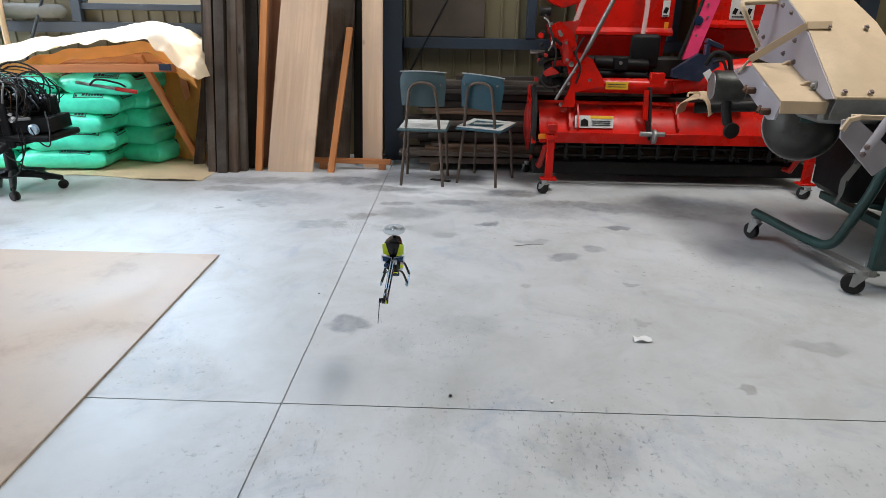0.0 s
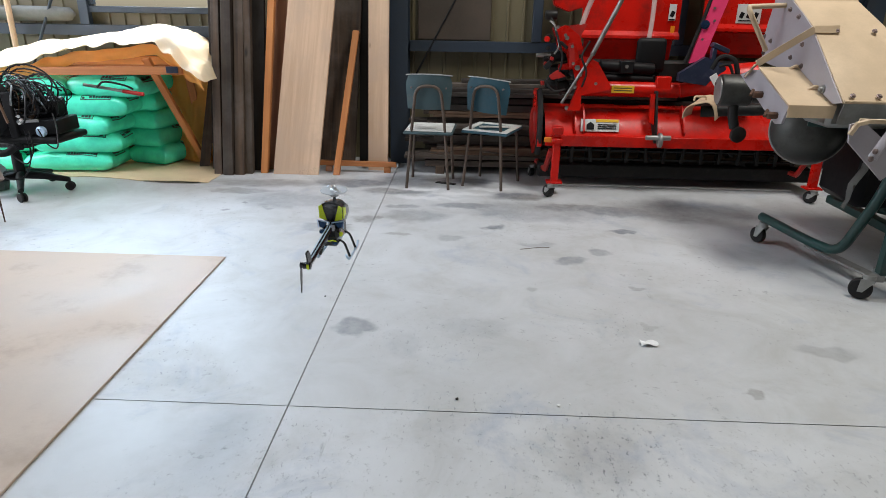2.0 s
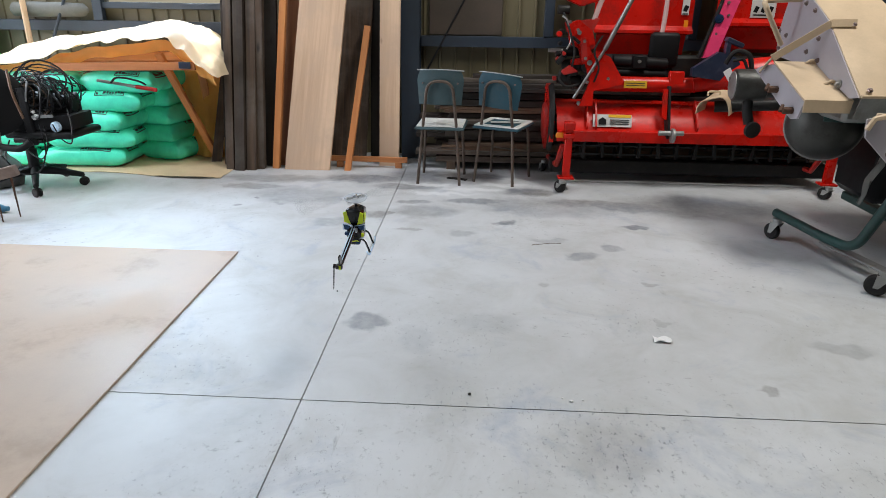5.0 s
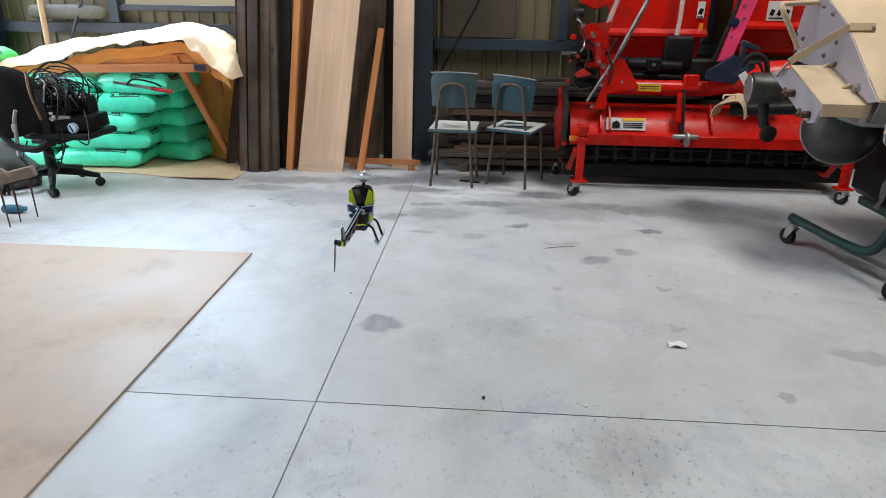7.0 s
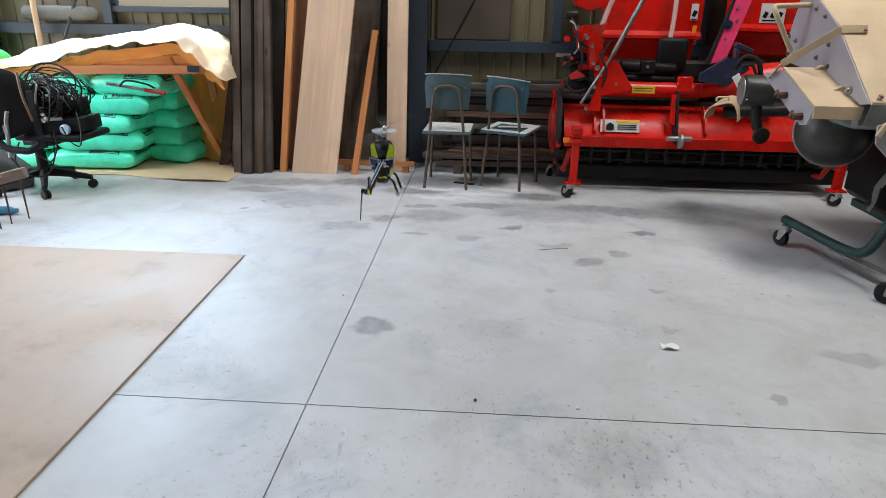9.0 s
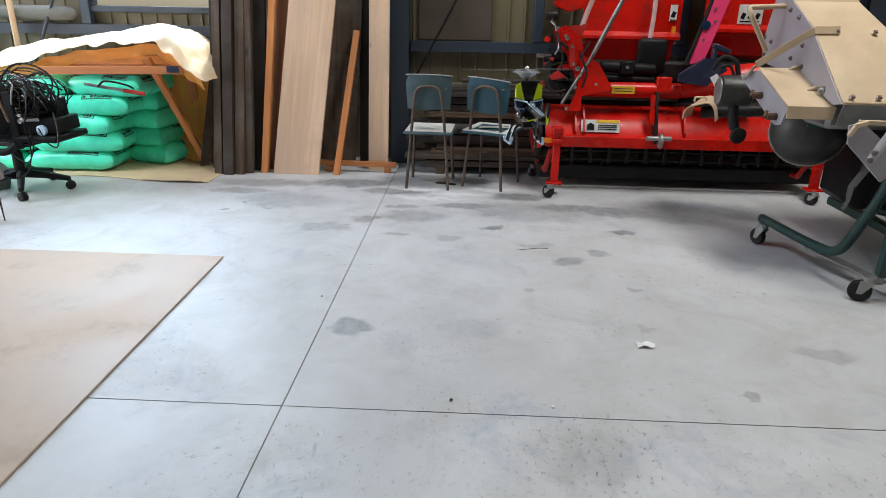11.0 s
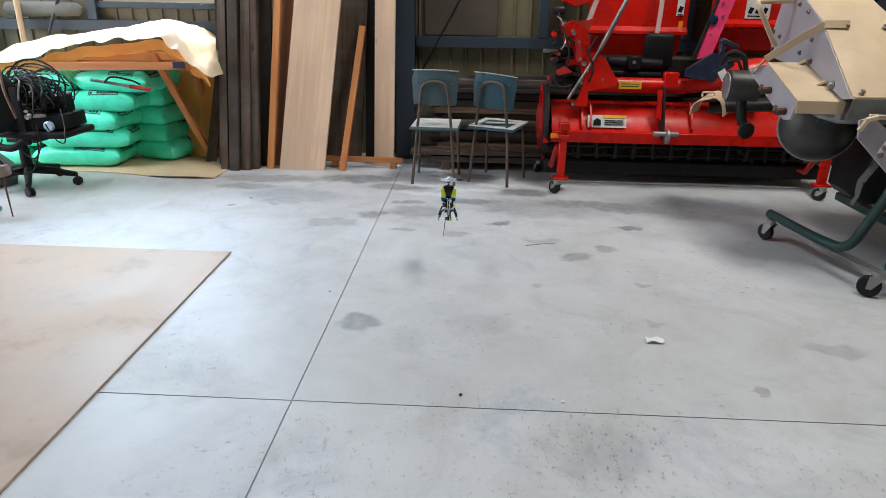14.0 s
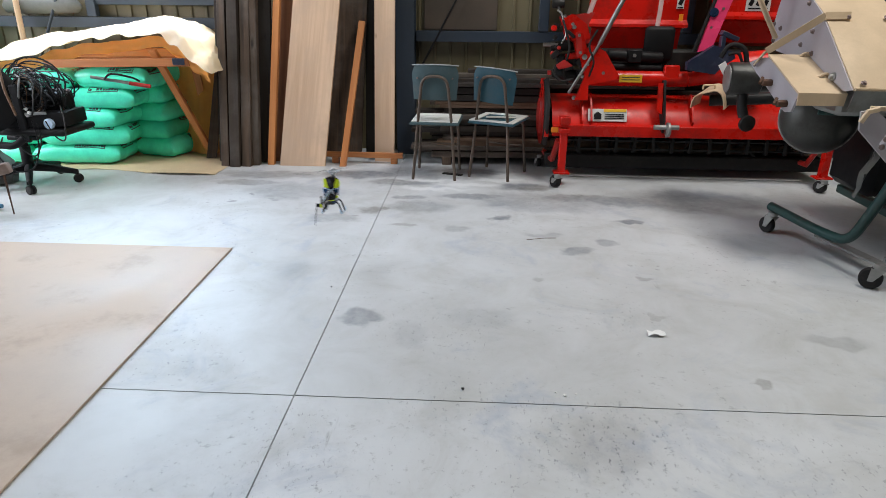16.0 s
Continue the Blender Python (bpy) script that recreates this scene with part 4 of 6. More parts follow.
part("back_bar", bm, M_BLACK, office, "black flat back support bar", placed=True)
bm = bmesh.new()
add_tube(bm, rounded([(OC.x - 0.02, OC.y - 0.25, 0.27), (OC.x + 0.0, OC.y - 0.25, 0.50), (OC.x + 0.03, OC.y - 0.26, 0.56)], 0.05, 4), 0.012, 8)
add_box(bm, (OC.x - 0.0, OC.y - 0.265, 0.45), (0.03, 0.012, 0.05), bev=0.003)
part("lever", bm, M_GREYM, office, "grey steel adjuster", placed=True)

con = thing("console", (OC.x + 0.16, OC.y, 0.408), "black electronic console with dials on an office chair", "console")
bm = bmesh.new()
add_box(bm, (OC.x + 0.19, OC.y - 0.02, 0.455), (0.42, 0.26, 0.09), (0, -3, 4), bev=0.008, seg=2)
add_box(bm, (OC.x + 0.17, OC.y + 0.04, 0.56), (0.34, 0.13, 0.13), (10, 2, 4), bev=0.012)
part("housing", bm, M_BLACK, con, placed=True)
bm = bmesh.new()
add_cyl(bm, (OC.x + 0.31, OC.y - 0.17, 0.44), (OC.x + 0.315, OC.y - 0.145, 0.442), 0.033, n=22, bev=0.003)
part("dial", bm, M_PALEB, con, "pale blue round dial", placed=True)
bm = bmesh.new()
for k in range(6):
    a = k * math.pi / 3
    add_cyl(bm, (OC.x + 0.17 + 0.024 * math.cos(a), OC.y - 0.162, 0.51 + 0.024 * math.sin(a)), (OC.x + 0.17 + 0.024 * math.cos(a), OC.y - 0.15, 0.51 + 0.024 * math.sin(a)), 0.009, n=8)
part("knob", bm, M_WHITEP, con, "white round connector", placed=True)
bm = bmesh.new()
add_box(bm, (OC.x + 0.2, OC.y - 0.155, 0.50), (0.2, 0.012, 0.018), (0, -4, 4), bev=0.002)
part("strip", bm, M_GREYC, con, "grey metal strip", placed=True)
bm = bmesh.new()
add_box(bm, (OC.x + 0.04, OC.y - 0.16, 0.445), (0.045, 0.004, 0.024))
part("sticker", bm, M_PINK, con, "faded pink sticker", placed=True)

rng = random.Random(21)


def cable(material, label, pts, r):
    bm = bmesh.new()
    add_tube(bm, pts, r, 6)
    return single("cable", bm, material, label, "cable", "tangled cables")


def coil(cx, cy, cz, rx, rz, turns, tilt, wob, seed):
    r = random.Random(seed)
    ph = r.uniform(0, 6)
    pts = []
    for i in range(int(turns * 20)):
        a = i / 20 * 2 * math.pi
        k = 1 + wob * math.sin(a * 0.37 + ph)
        x, z = rx * k * math.cos(a + ph), rz * k * math.sin(a + ph)
        y = 0.05 * math.sin(a * 0.61 + ph) + tilt * x
        pts.append((cx + x + 0.012 * math.sin(a * 1.7), cy + y, cz + z + 0.012 * math.sin(a * 2.3)))
    return pts


for k in range(26):
    mat_k = M_CABLEB if k in (4, 17) else M_GREYC if k in (9, 22) else M_CABLE
    cable(mat_k, "loop of cable heaped on the office chair", coil(OC.x + 0.16 + rng.uniform(-0.06, 0.10), OC.y - 0.06 + rng.uniform(-0.07, 0.08), 0.645 + rng.uniform(-0.06, 0.04),
          rng.uniform(0.07, 0.18), rng.uniform(0.05, 0.13), rng.uniform(1.2, 2.6), rng.uniform(-0.8, 0.8), rng.uniform(0.15, 0.4), k), rng.choice((0.003, 0.004, 0.0055)))
for k, pts in enumerate([[(OC.x + 0.02, OC.y - 0.2, 0.36), (OC.x - 0.02, OC.y - 0.24, 0.24), (OC.x + 0.1, OC.y - 0.25, 0.14), (OC.x + 0.2, OC.y - 0.22, 0.16), (OC.x + 0.25, OC.y - 0.2, 0.3), (OC.x + 0.22, OC.y - 0.18, 0.46)],
                         [(OC.x + 0.1, OC.y - 0.2, 0.36), (OC.x + 0.17, OC.y - 0.24, 0.28), (OC.x + 0.24, OC.y - 0.24, 0.24), (OC.x + 0.27, OC.y - 0.2, 0.33), (OC.x + 0.25, OC.y - 0.18, 0.45)],
                         [(OC.x + 0.38, OC.y - 0.12, 0.55), (OC.x + 0.42, OC.y - 0.16, 0.45), (OC.x + 0.41, OC.y - 0.18, 0.33), (OC.x + 0.34, OC.y - 0.17, 0.36), (OC.x + 0.3, OC.y - 0.17, 0.46)]]):
    cable(M_CABLE, "black cable hanging below the chair seat", rounded(pts, 0.06, 5), 0.0045)
cable(M_CABLEB, "light brown cord across the cables", rounded([(OC.x + 0.1, OC.y - 0.2, 0.79), (OC.x + 0.13, OC.y - 0.24, 0.66), (OC.x + 0.155, OC.y - 0.22, 0.5)], 0.05, 4), 0.008)

tool = thing("lopper", (-1.95, 2.84, 0.6), "long-handled lopper with red grip lying on the sacks", "tool")
bm = bmesh.new()
add_tube(bm, [(-2.16, 2.80, 0.665), (-2.0, 2.815, 0.64), (-1.90, 2.83, 0.622)], 0.011, 8)
part("handle", bm, M_CHROME, tool, "grey steel handle", placed=True)
bm = bmesh.new()
add_tube(bm, [(-1.90, 2.83, 0.622), (-1.76, 2.845, 0.60)], 0.014, 8)
part("grip", bm, M_REDD, tool, "red grip", placed=True)
bm = bmesh.new()
add_tube(bm, rounded([(-2.06, 2.79, 0.65), (-2.02, 2.79, 0.69), (-1.95, 2.8, 0.685), (-1.86, 2.82, 0.66), (-1.83, 2.84, 0.635)], 0.03), 0.007, 8)
part("strap", bm, M_CABLE, tool, "black strap", placed=True)

# ---- corner by the office chair ----
for i in range(4):
    sack(pose(-3.46, 2.98, 0.085 + 0.139 * i, 0, 0, rng.uniform(-5, 5)), 70 + i)
sack(pose(-3.33, 2.90, 0.085 + 0.139 * 4 + 0.012, 0, 0, 8), 80, M_PINK, "faded pink sack on the sack pile", "stacked sacks")
sack(pose(-3.36, 2.88, 0.085 + 0.139 * 5 + 0.03, 0, 0, -4), 81, M_BAG2, "leaf-green printed sack on the sack pile", "stacked sacks")


def lump(u, v):
    a = u * 2 * math.pi
    b = v * math.pi / 2
    r = 0.26 * (1 + 0.18 * noise.noise(Vector((math.cos(a) * 2, math.sin(a) * 2, v * 3))))
    return Vector((-2.83 + r * math.cos(a) * math.cos(b), 2.36 + r * 0.75 * math.sin(a) * math.cos(b), 0.006 + 0.30 * math.sin(b) + 0.02 * noise.noise(Vector((a * 2, v * 6, 1)))))


bm = bmesh.new()
add_grid(bm, 28, 12, lump)
bmesh.ops.remove_doubles(bm, verts=bm.verts, dist=0.0005)
single("folded_cloth", bm, M_CLOTH, "grey folded tarpaulin lying on the floor", "cloth", smooth=60)
rake = thing("rake", (-2.2, 1.6, 0), "grey wooden rake head with steel tines on the floor", "rake")
bm = bmesh.new()
add_box(bm, (-2.27, 1.59, 0.235), (0.52, 0.05, 0.06), (0, -14, 12), bev=0.005)
part("head", bm, M_WOODG, rake, placed=True)
for x, y, fx, fy in ((-2.06, 1.635, -2.15, 1.76), (-2.15, 1.615, -2.14, 1.60), (-2.22, 1.60, -2.08, 1.45), (-2.33, 1.575, -2.24, 1.43), (-2.43, 1.55, -2.36, 1.42)):
    bm = bmesh.new()
    zt = 0.235 + (x + 2.27) * 0.25
    add_cyl(bm, (fx * 0.6 + x * 0.4, fy * 0.6 + y * 0.4, 0.0), (x, y, zt), 0.0035, 0.007, n=8)
    part("tine", bm, M_RUST, rake, "rusty steel tine", placed=True)
bm = bmesh.new()
add_tube(bm, [(-2.13, 1.60, 0.27), (-2.45, 1.62, 0.44), (-3.1, 1.66, 0.82)], 0.014, 8)
part("handle", bm, M_WOODG, rake, placed=True)
bm = bmesh.new()
add_lathe(bm, (-2.36, 1.76, 0.027), (1, 0.1, 0), [(0, 0.016), (0.004, 0.025), (0.09, 0.026), (0.12, 0.014), (0.135, 0.014)], 16)
single("bottle", bm, M_BLUE, "blue plastic bottle lying on the floor", "bottle")
bm = bmesh.new()
add_tube(bm, [(-3.08, 3.50, 0.62), (-3.14, 3.60, 2.4)], 0.022, 8)
single("pole", bm, M_PLANK, "pale wooden pole against the wall", "pole")
bm = bmesh.new()
add_tube(bm, [(-3.0, 3.53, 0.7), (-2.6, 3.60, 1.6)], 0.012, 8)
single("pipe", bm, M_STEEL, "thin grey brace pipe against the wall", "pipe")
bm = bmesh.new()
add_lathe(bm, (-3.25, 3.60, 1.125), (1, 0, 0.0), [(0, 0.02), (0.03, 0.055), (0.2, 0.06), (0.5, 0.055), (0.6, 0.05), (0.64, 0.015)], 18)
single("fabric_roll", bm, M_CLOTH, "grey rolled sheet resting on the wall rail", "roll")

# ---- red rotary tiller on its stand ----
til = thing("rotary_tiller", (1.9, 2.9, 0), "large red rotary tiller on a castored stand, dusty and oily", "machine")


def tpart(name, bm, material, label="", parent=None, smooth=40):
    return part(name, bm, material, parent or til, label, placed=True, smooth=smooth)


HX0, HX1 = 1.10, 3.05
PROF = [(2.74, 0.325), (2.735, 0.395), (2.765, 0.405), (2.82, 0.472), (2.88, 0.525), (2.96, 0.555), (3.1, 0.565), (3.25, 0.55), (3.32, 0.48), (3.34, 0.36)]
bm = bmesh.new()
add_grid(bm, 14, len(PROF) - 1, lambda u, v: Vector((HX0 + (HX1 - HX0) * u, *PROF[round(v * (len(PROF) - 1))])), 0.006)
hood = tpart("hood", bm, M_RED, "red rotor hood")
for x in (1.30, 1.36, 2.05):
    bm = bmesh.new()
    add_plate(bm, [(x, 2.755, 0.405), (x, 2.82, 0.475), (x, 2.90, 0.535), (x, 2.88, 0.60), (x, 2.80, 0.52), (x, 2.745, 0.43)], 0.012)
    tpart("rib", bm, M_RED, parent=hood)
bm = bmesh.new()
add_box(bm, (2.07, 2.733, 0.36), (1.94, 0.010, 0.075), bev=0.003)
tpart("lip", bm, M_RED, "red lower lip", hood)
for x, s in ((1.075, -1), (3.06, 1)):
    bm = bmesh.new()
    add_plate(bm, [(x, 2.735, 0.315), (x, 2.73, 0.45), (x, 2.79, 0.58), (x, 2.90, 0.655), (x, 3.15, 0.67), (x, 3.34, 0.56), (x, 3.36, 0.30), (x, 3.05, 0.20)], 0.03)
    tpart("side_plate", bm, M_RED, "red side plate")
    bm = bmesh.new()
    add_tube(bm, rounded([(x - 0.02, 2.80, 0.25), (x - 0.02, 2.735, 0.36), (x - 0.02, 2.735, 0.5), (x - 0.02, 2.80, 0.62), (x - 0.02, 2.92, 0.68)], 0.12, 6), 0.012, 8, squash=2.0)
    tpart("seal", bm, M_RUBBER, "grey rubber edge strip")
bm = bmesh.new()
add_cyl(bm, (1.02, 3.0, 0.42), (1.07, 3.0, 0.42), 0.13, n=24, bev=0.01)
tpart("chain_case", bm, M_REDD, "dusty red end cover")
# tubes and gear case
bm = bmesh.new()
add_cyl(bm, (1.32, 2.90, 0.70), (2.02, 2.90, 0.70), 0.052, n=20)
add_lathe(bm, (2.02, 2.88, 0.70), (1, -0.1, 0.2), [(0, 0.048), (0.1, 0.05), (0.2, 0.075), (0.3, 0.11), (0.36, 0.12), (0.5, 0.11)], 22)
tpart("axle_case", bm, M_RED, "red axle tube and gear case")
bm = bmesh.new()
add_box(bm, (1.90, 2.875, 0.745), (0.10, 0.05, 0.10), bev=0.006)
tpart("lug", bm, M_RED)
for x0, x1, z in ((1.40, 1.50, 0.718), (1.545, 1.70, 0.705)):
    bm = bmesh.new()
    add_box(bm, ((x0 + x1) / 2, 2.845, z), (x1 - x0, 0.004, 0.024 if x0 < 1.5 else 0.05))
    lb = tpart("warning_label", bm, M_YELLOW, "yellow warning label", smooth=0)
    bm = bmesh.new()
    for r in range(2):
        add_box(bm, ((x0 + x1) / 2, 2.8425, z - 0.008 + 0.016 * r), ((x1 - x0) * 0.8, 0.0015, 0.005))
    tpart("print", bm, M_INK, "black print bars", lb, 0)
bm = bmesh.new()
add_plate(bm, [(1.24, 2.80, 0.56), (1.33, 2.80, 0.56), (1.33, 2.82, 0.66), (1.52, 2.84, 0.70), (1.53, 2.85, 0.73), (1.43, 2.85, 0.88), (1.33, 2.85, 0.92), (1.25, 2.84, 0.86), (1.30, 2.82, 0.72)], 0.022)
tpart("bracket", bm, M_RED, "red mast bracket plate")
# hitch cluster
for pts, th in (([(1.13, 2.86, 1.08), (1.20, 2.86, 1.12), (1.30, 2.86, 1.05), (1.33, 2.86, 0.96), (1.22, 2.86, 0.93), (1.15, 2.86, 0.98)], 0.05),
                ([(1.20, 2.83, 0.98), (1.27, 2.83, 1.0), (1.32, 2.83, 0.86), (1.30, 2.83, 0.80), (1.25, 2.83, 0.80)], 0.03),
                ([(1.16, 2.82, 0.86), (1.27, 2.82, 0.88), (1.30, 2.82, 0.84), (1.17, 2.82, 0.825)], 0.04),
                ([(1.10, 2.9, 1.30), (1.30, 2.9, 1.36), (1.34, 2.9, 1.24), (1.22, 2.9, 1.20), (1.12, 2.9, 1.24)], 0.08),
                ([(1.34, 2.87, 0.90), (1.40, 2.87, 0.92), (1.42, 2.87, 0.80), (1.36, 2.87, 0.78)], 0.03)):
    bm = bmesh.new()
    add_plate(bm, pts, th, (0, th, 0))
    bmesh.ops.bevel(bm, geom=list(bm.edges), offset=0.006, segments=2, affect='EDGES')
    tpart("hitch_plate", bm, M_RED, "red hitch casting")
for p0, p1, r in (((1.24, 2.80, 0.955), (1.24, 2.84, 0.955), 0.016), ((1.29, 2.80, 0.845), (1.29, 2.84, 0.845), 0.018), ((1.21, 2.83, 1.035), (1.21, 2.87, 1.035), 0.014), ((1.24, 2.79, 0.575), (1.24, 2.82, 0.575), 0.015)):
    bm = bmesh.new()
    add_cyl(bm, p0, p1, r, n=12, bev=0.002)
    tpart("pin", bm, M_CHROME, "worn steel pin")
bm = bmesh.new()
for p0, p1, r in (((1.07, 2.95, 0.90), (1.30, 2.95, 0.92), 0.035), ((1.12, 2.92, 0.80), (1.30, 2.92, 0.84), 0.05), ((1.10, 2.93, 0.74), (1.28, 2.93, 0.70), 0.045)):
    add_cyl(bm, p0, p1, r, n=14, bev=0.006)
tpart("input_gear", bm, M_DARKM, "dark oily input gears")
bm = bmesh.new()
add_cyl(bm, (1.02, 2.93, 0.915), (1.12, 2.93, 0.915), 0.014, n=12)
tpart("input_shaft", bm, M_CHROME, "bright splined shaft")
bm = bmesh.new()
add_tube(bm, rounded([(1.09, 2.84, 1.14), (1.12, 2.82, 1.12), (1.16, 2.82, 0.98), (1.13, 2.82, 0.93)], 0.03), 0.006, 8)
tpart("link_rod", bm, M_CHROME, "thin steel link")
bm = bmesh.new()
add_cyl(bm, (1.06, 2.9, 1.18), (1.14, 2.9, 1.18), 0.03, n=14, bev=0.006)
tpart("bush", bm, M_DARKM, "black rubber bush")
bm = bmesh.new()
add_cyl(bm, (1.195, 2.77, 0.61), (1.385, 2.82, 0.93), 0.011, n=10)
add_cyl(bm, (1.385, 2.82, 0.93), (1.625, 2.90, 1.42), 0.016, n=12)
tpart("stay_rod", bm, M_CHROME, "bare steel adjusting rod")
for pts, r in (([(1.10, 2.88, 1.16), (1.14, 2.80, 1.05), (1.19, 2.80, 0.9), (1.15, 2.82, 0.74), (1.2, 2.86, 0.66)], 0.008), ([(1.36, 2.80, 1.02), (1.30, 2.79, 0.92), (1.36, 2.79, 0.82), (1.33, 2.80, 0.72)], 0.007),
               ([(1.12, 2.83, 0.80), (1.08, 2.80, 0.74), (1.14, 2.79, 0.68), (1.22, 2.80, 0.70)], 0.009)):
    bm = bmesh.new()
    add_tube(bm, rounded(pts, 0.05, 4), r, 8)
    tpart("hose", bm, M_RUBBER, "black hose")
for pts in ([(1.115, 2.93, 1.10), (1.36, 2.95, 1.13), (1.29, 2.93, 0.99), (1.22, 2.92, 0.95), (1.15, 2.92, 1.0)], [(1.16, 2.80, 0.83), (1.10, 2.80, 0.79), (1.12, 2.80, 0.76), (1.22, 2.80, 0.785)],
            [(1.215, 2.79, 1.0), (1.25, 2.79, 1.01), (1.275, 2.79, 0.86), (1.235, 2.79, 0.845)]):
    bm = bmesh.new()
    add_plate(bm, pts, 0.02, (0, 0.02, 0))
    bmesh.ops.bevel(bm, geom=list(bm.edges), offset=0.005, segments=2, affect="EDGES")
    tpart("hitch_plate", bm, M_REDD, "dusty red hitch casting")
crng = random.Random(77)
for k in range(22):
    x, z = crng.uniform(1.07, 1.31), crng.uniform(0.70, 1.04)
    y = crng.uniform(2.83, 2.92)
    mat_k = (M_DARKM, M_REDD, M_DARKM, M_RED, M_RUBBER)[k % 5]
    bm = bmesh.new()
    if k % 3:
        add_box(bm, (x, y, z), (crng.uniform(0.02, 0.07), 0.05, crng.uniform(0.015, 0.05)), (0, crng.uniform(-60, 60), 0), bev=0.005, seg=2)
    else:
        add_cyl(bm, (x, y - 0.03, z), (x, y + 0.03, z), crng.uniform(0.012, 0.026), n=14, bev=0.003)
    tpart("hitch_casting", bm, mat_k, "oily hitch casting")
for x, z in ((1.135, 1.105), (1.19, 1.055), (1.255, 0.875), (1.24, 0.985), (1.31, 0.80), (1.28, 0.72), (1.42, 0.745)):
    bm = bmesh.new()
    add_lathe(bm, (x, 2.782, z), (0, -1, 0), [(0, 0.011), (0.005, 0.011), (0.006, 0.007), (0.014, 0.006)], 8)
    tpart("bolt", bm, M_CHROME, "worn bolt")
# dark cylinders behind the bracket
bm = bmesh.new()
add_cyl(bm, (1.48, 3.0, 0.85), (1.86, 3.0, 0.83), 0.040, n=18, bev=0.008)
add_cyl(bm, (1.48, 3.0, 0.77), (1.86, 3.0, 0.76), 0.030, n=18, bev=0.008)
add_box(bm, (1.66, 2.97, 0.845), (0.10, 0.05, 0.09), bev=0.008)
tpart("damper", bm, M_BLACK, "black rubber damper cylinders")
bm = bmesh.new()
add_cyl(bm, (1.655, 2.935, 0.85), (1.655, 2.95, 0.85), 0.012, n=12)
tpart("nut", bm, M_CHROME)
# label on the hood
bm = bmesh.new()
add_plate(bm, [(1.345, 2.775, 0.420), (1.61, 2.775, 0.420), (1.61, 2.805, 0.500), (1.345, 2.805, 0.500)], 0.003, (0, -0.009, 0.004))
plate = tpart("label_plate", bm, M_PAPER, "pale printed instruction label", hood, 0)
bm = bmesh.new()
add_plate(bm, [(1.45, 2.788, 0.485), (1.605, 2.788, 0.485), (1.605, 2.7945, 0.503), (1.45, 2.7945, 0.503)], 0.002, (0, -0.003, 0.001))
tpart("label_band", bm, M_YELLOW, "yellow band of the label", hood, 0)
bm = bmesh.new()
add_plate(bm, [(1.385, 2.768, 0.437), (1.435, 2.768, 0.437), (1.435, 2.780, 0.470), (1.41, 2.786, 0.486), (1.385, 2.780, 0.470)], 0.002, (0, -0.003, 0.001))
for r in range(3):
    z0 = 0.441 + r * 0.013
    y0 = 2.7705 + r * 0.0049
    add_plate(bm, [(1.46, y0, z0), (1.59, y0, z0), (1.59, y0 + 0.002, z0 + 0.005), (1.46, y0 + 0.002, z0 + 0.005)], 0.001, (0, -0.003, 0.001))
tpart("print", bm, M_CABLE, "dark print bars", hood, 0)
bm = bmesh.new()
add_box(bm, (1.125, 2.728, 0.365), (0.07, 0.006, 0.035), bev=0.002)
tpart("reflector", bm, M_AMBER, "amber reflector")
# lever disc on the hood
bm = bmesh.new()
add_plate(bm, [(1.855, 2.70, 0.36), (1.855, 2.70, 0.44), (1.855, 2.78, 0.64), (1.855, 2.80, 0.70), (1.855, 2.84, 0.70), (1.855, 2.86, 0.62), (1.855, 2.80, 0.40)], 0.016)
tpart("depth_arm", bm, M_DARKM, "black depth adjusting arm")
bm = bmesh.new()
add_cyl(bm, (1.78, 2.70, 0.40), (1.95, 2.70, 0.40), 0.017, n=12, bev=0.003)
add_cyl(bm, (1.865, 2.69, 0.385), (1.885, 2.69, 0.385), 0.05, n=20, bev=0.003)
tpart("depth_pin", bm, M_GREYM, "worn steel pin and washer")
bm = bmesh.new()
add_plate(bm, [(1.80, 2.75, 0.50), (1.83, 2.75, 0.48), (1.83, 2.80, 0.68), (1.80, 2.80, 0.68)], 0.02)
tpart("arm_bracket", bm, M_RED)
# cage of tines under the hood
bm = bmesh.new()
add_cyl(bm, (1.1, 3.02, 0.30), (3.05, 3.02, 0.30), 0.028, n=12)
tpart("rotor_shaft", bm, M_DARKM, "dark rotor shaft")
rng = random.Random(8)
for k in range(14):
    x = 1.16 + k * 0.138
    bm = bmesh.new()
    add_cyl(bm, (x, 3.02, 0.30), (x + 0.014, 3.02, 0.30), 0.07, n=14)
    for j in range(4):
        a = j * math.pi / 2 + k * 0.7
        c, s = math.cos(a), math.sin(a)
        add_tube(bm, rounded([(x, 3.02 + 0.04 * c, 0.30 + 0.04 * s), (x, 3.02 + 0.15 * c, 0.30 + 0.15 * s), (x + 0.05 * (-1) ** j, 3.02 + 0.185 * c - 0.04 * s, 0.30 + 0.185 * s + 0.04 * c)], 0.05, 3), 0.013, 6, squash=0.5)
    tpart("tine_flange", bm, M_DARKM, "dark steel tines")
for z in (0.285, 0.225):
    bm = bmesh.new()
    add_box(bm, (2.07, 2.80, z), (1.95, 0.012, 0.014), bev=0.002)
    tpart("guard_rail", bm, M_DARKM, "dark guard rail")
for k in range(15):
    bm = bmesh.new()
    add_box(bm, (1.17 + 0.13 * k, 2.792, 0.262), (0.022, 0.014, 0.12), (0, 6 * math.sin(k * 2.1), 0), bev=0.002)
    tpart("guard_bar", bm, M_DARKM, "dark guard bar")
bm = bmesh.new()
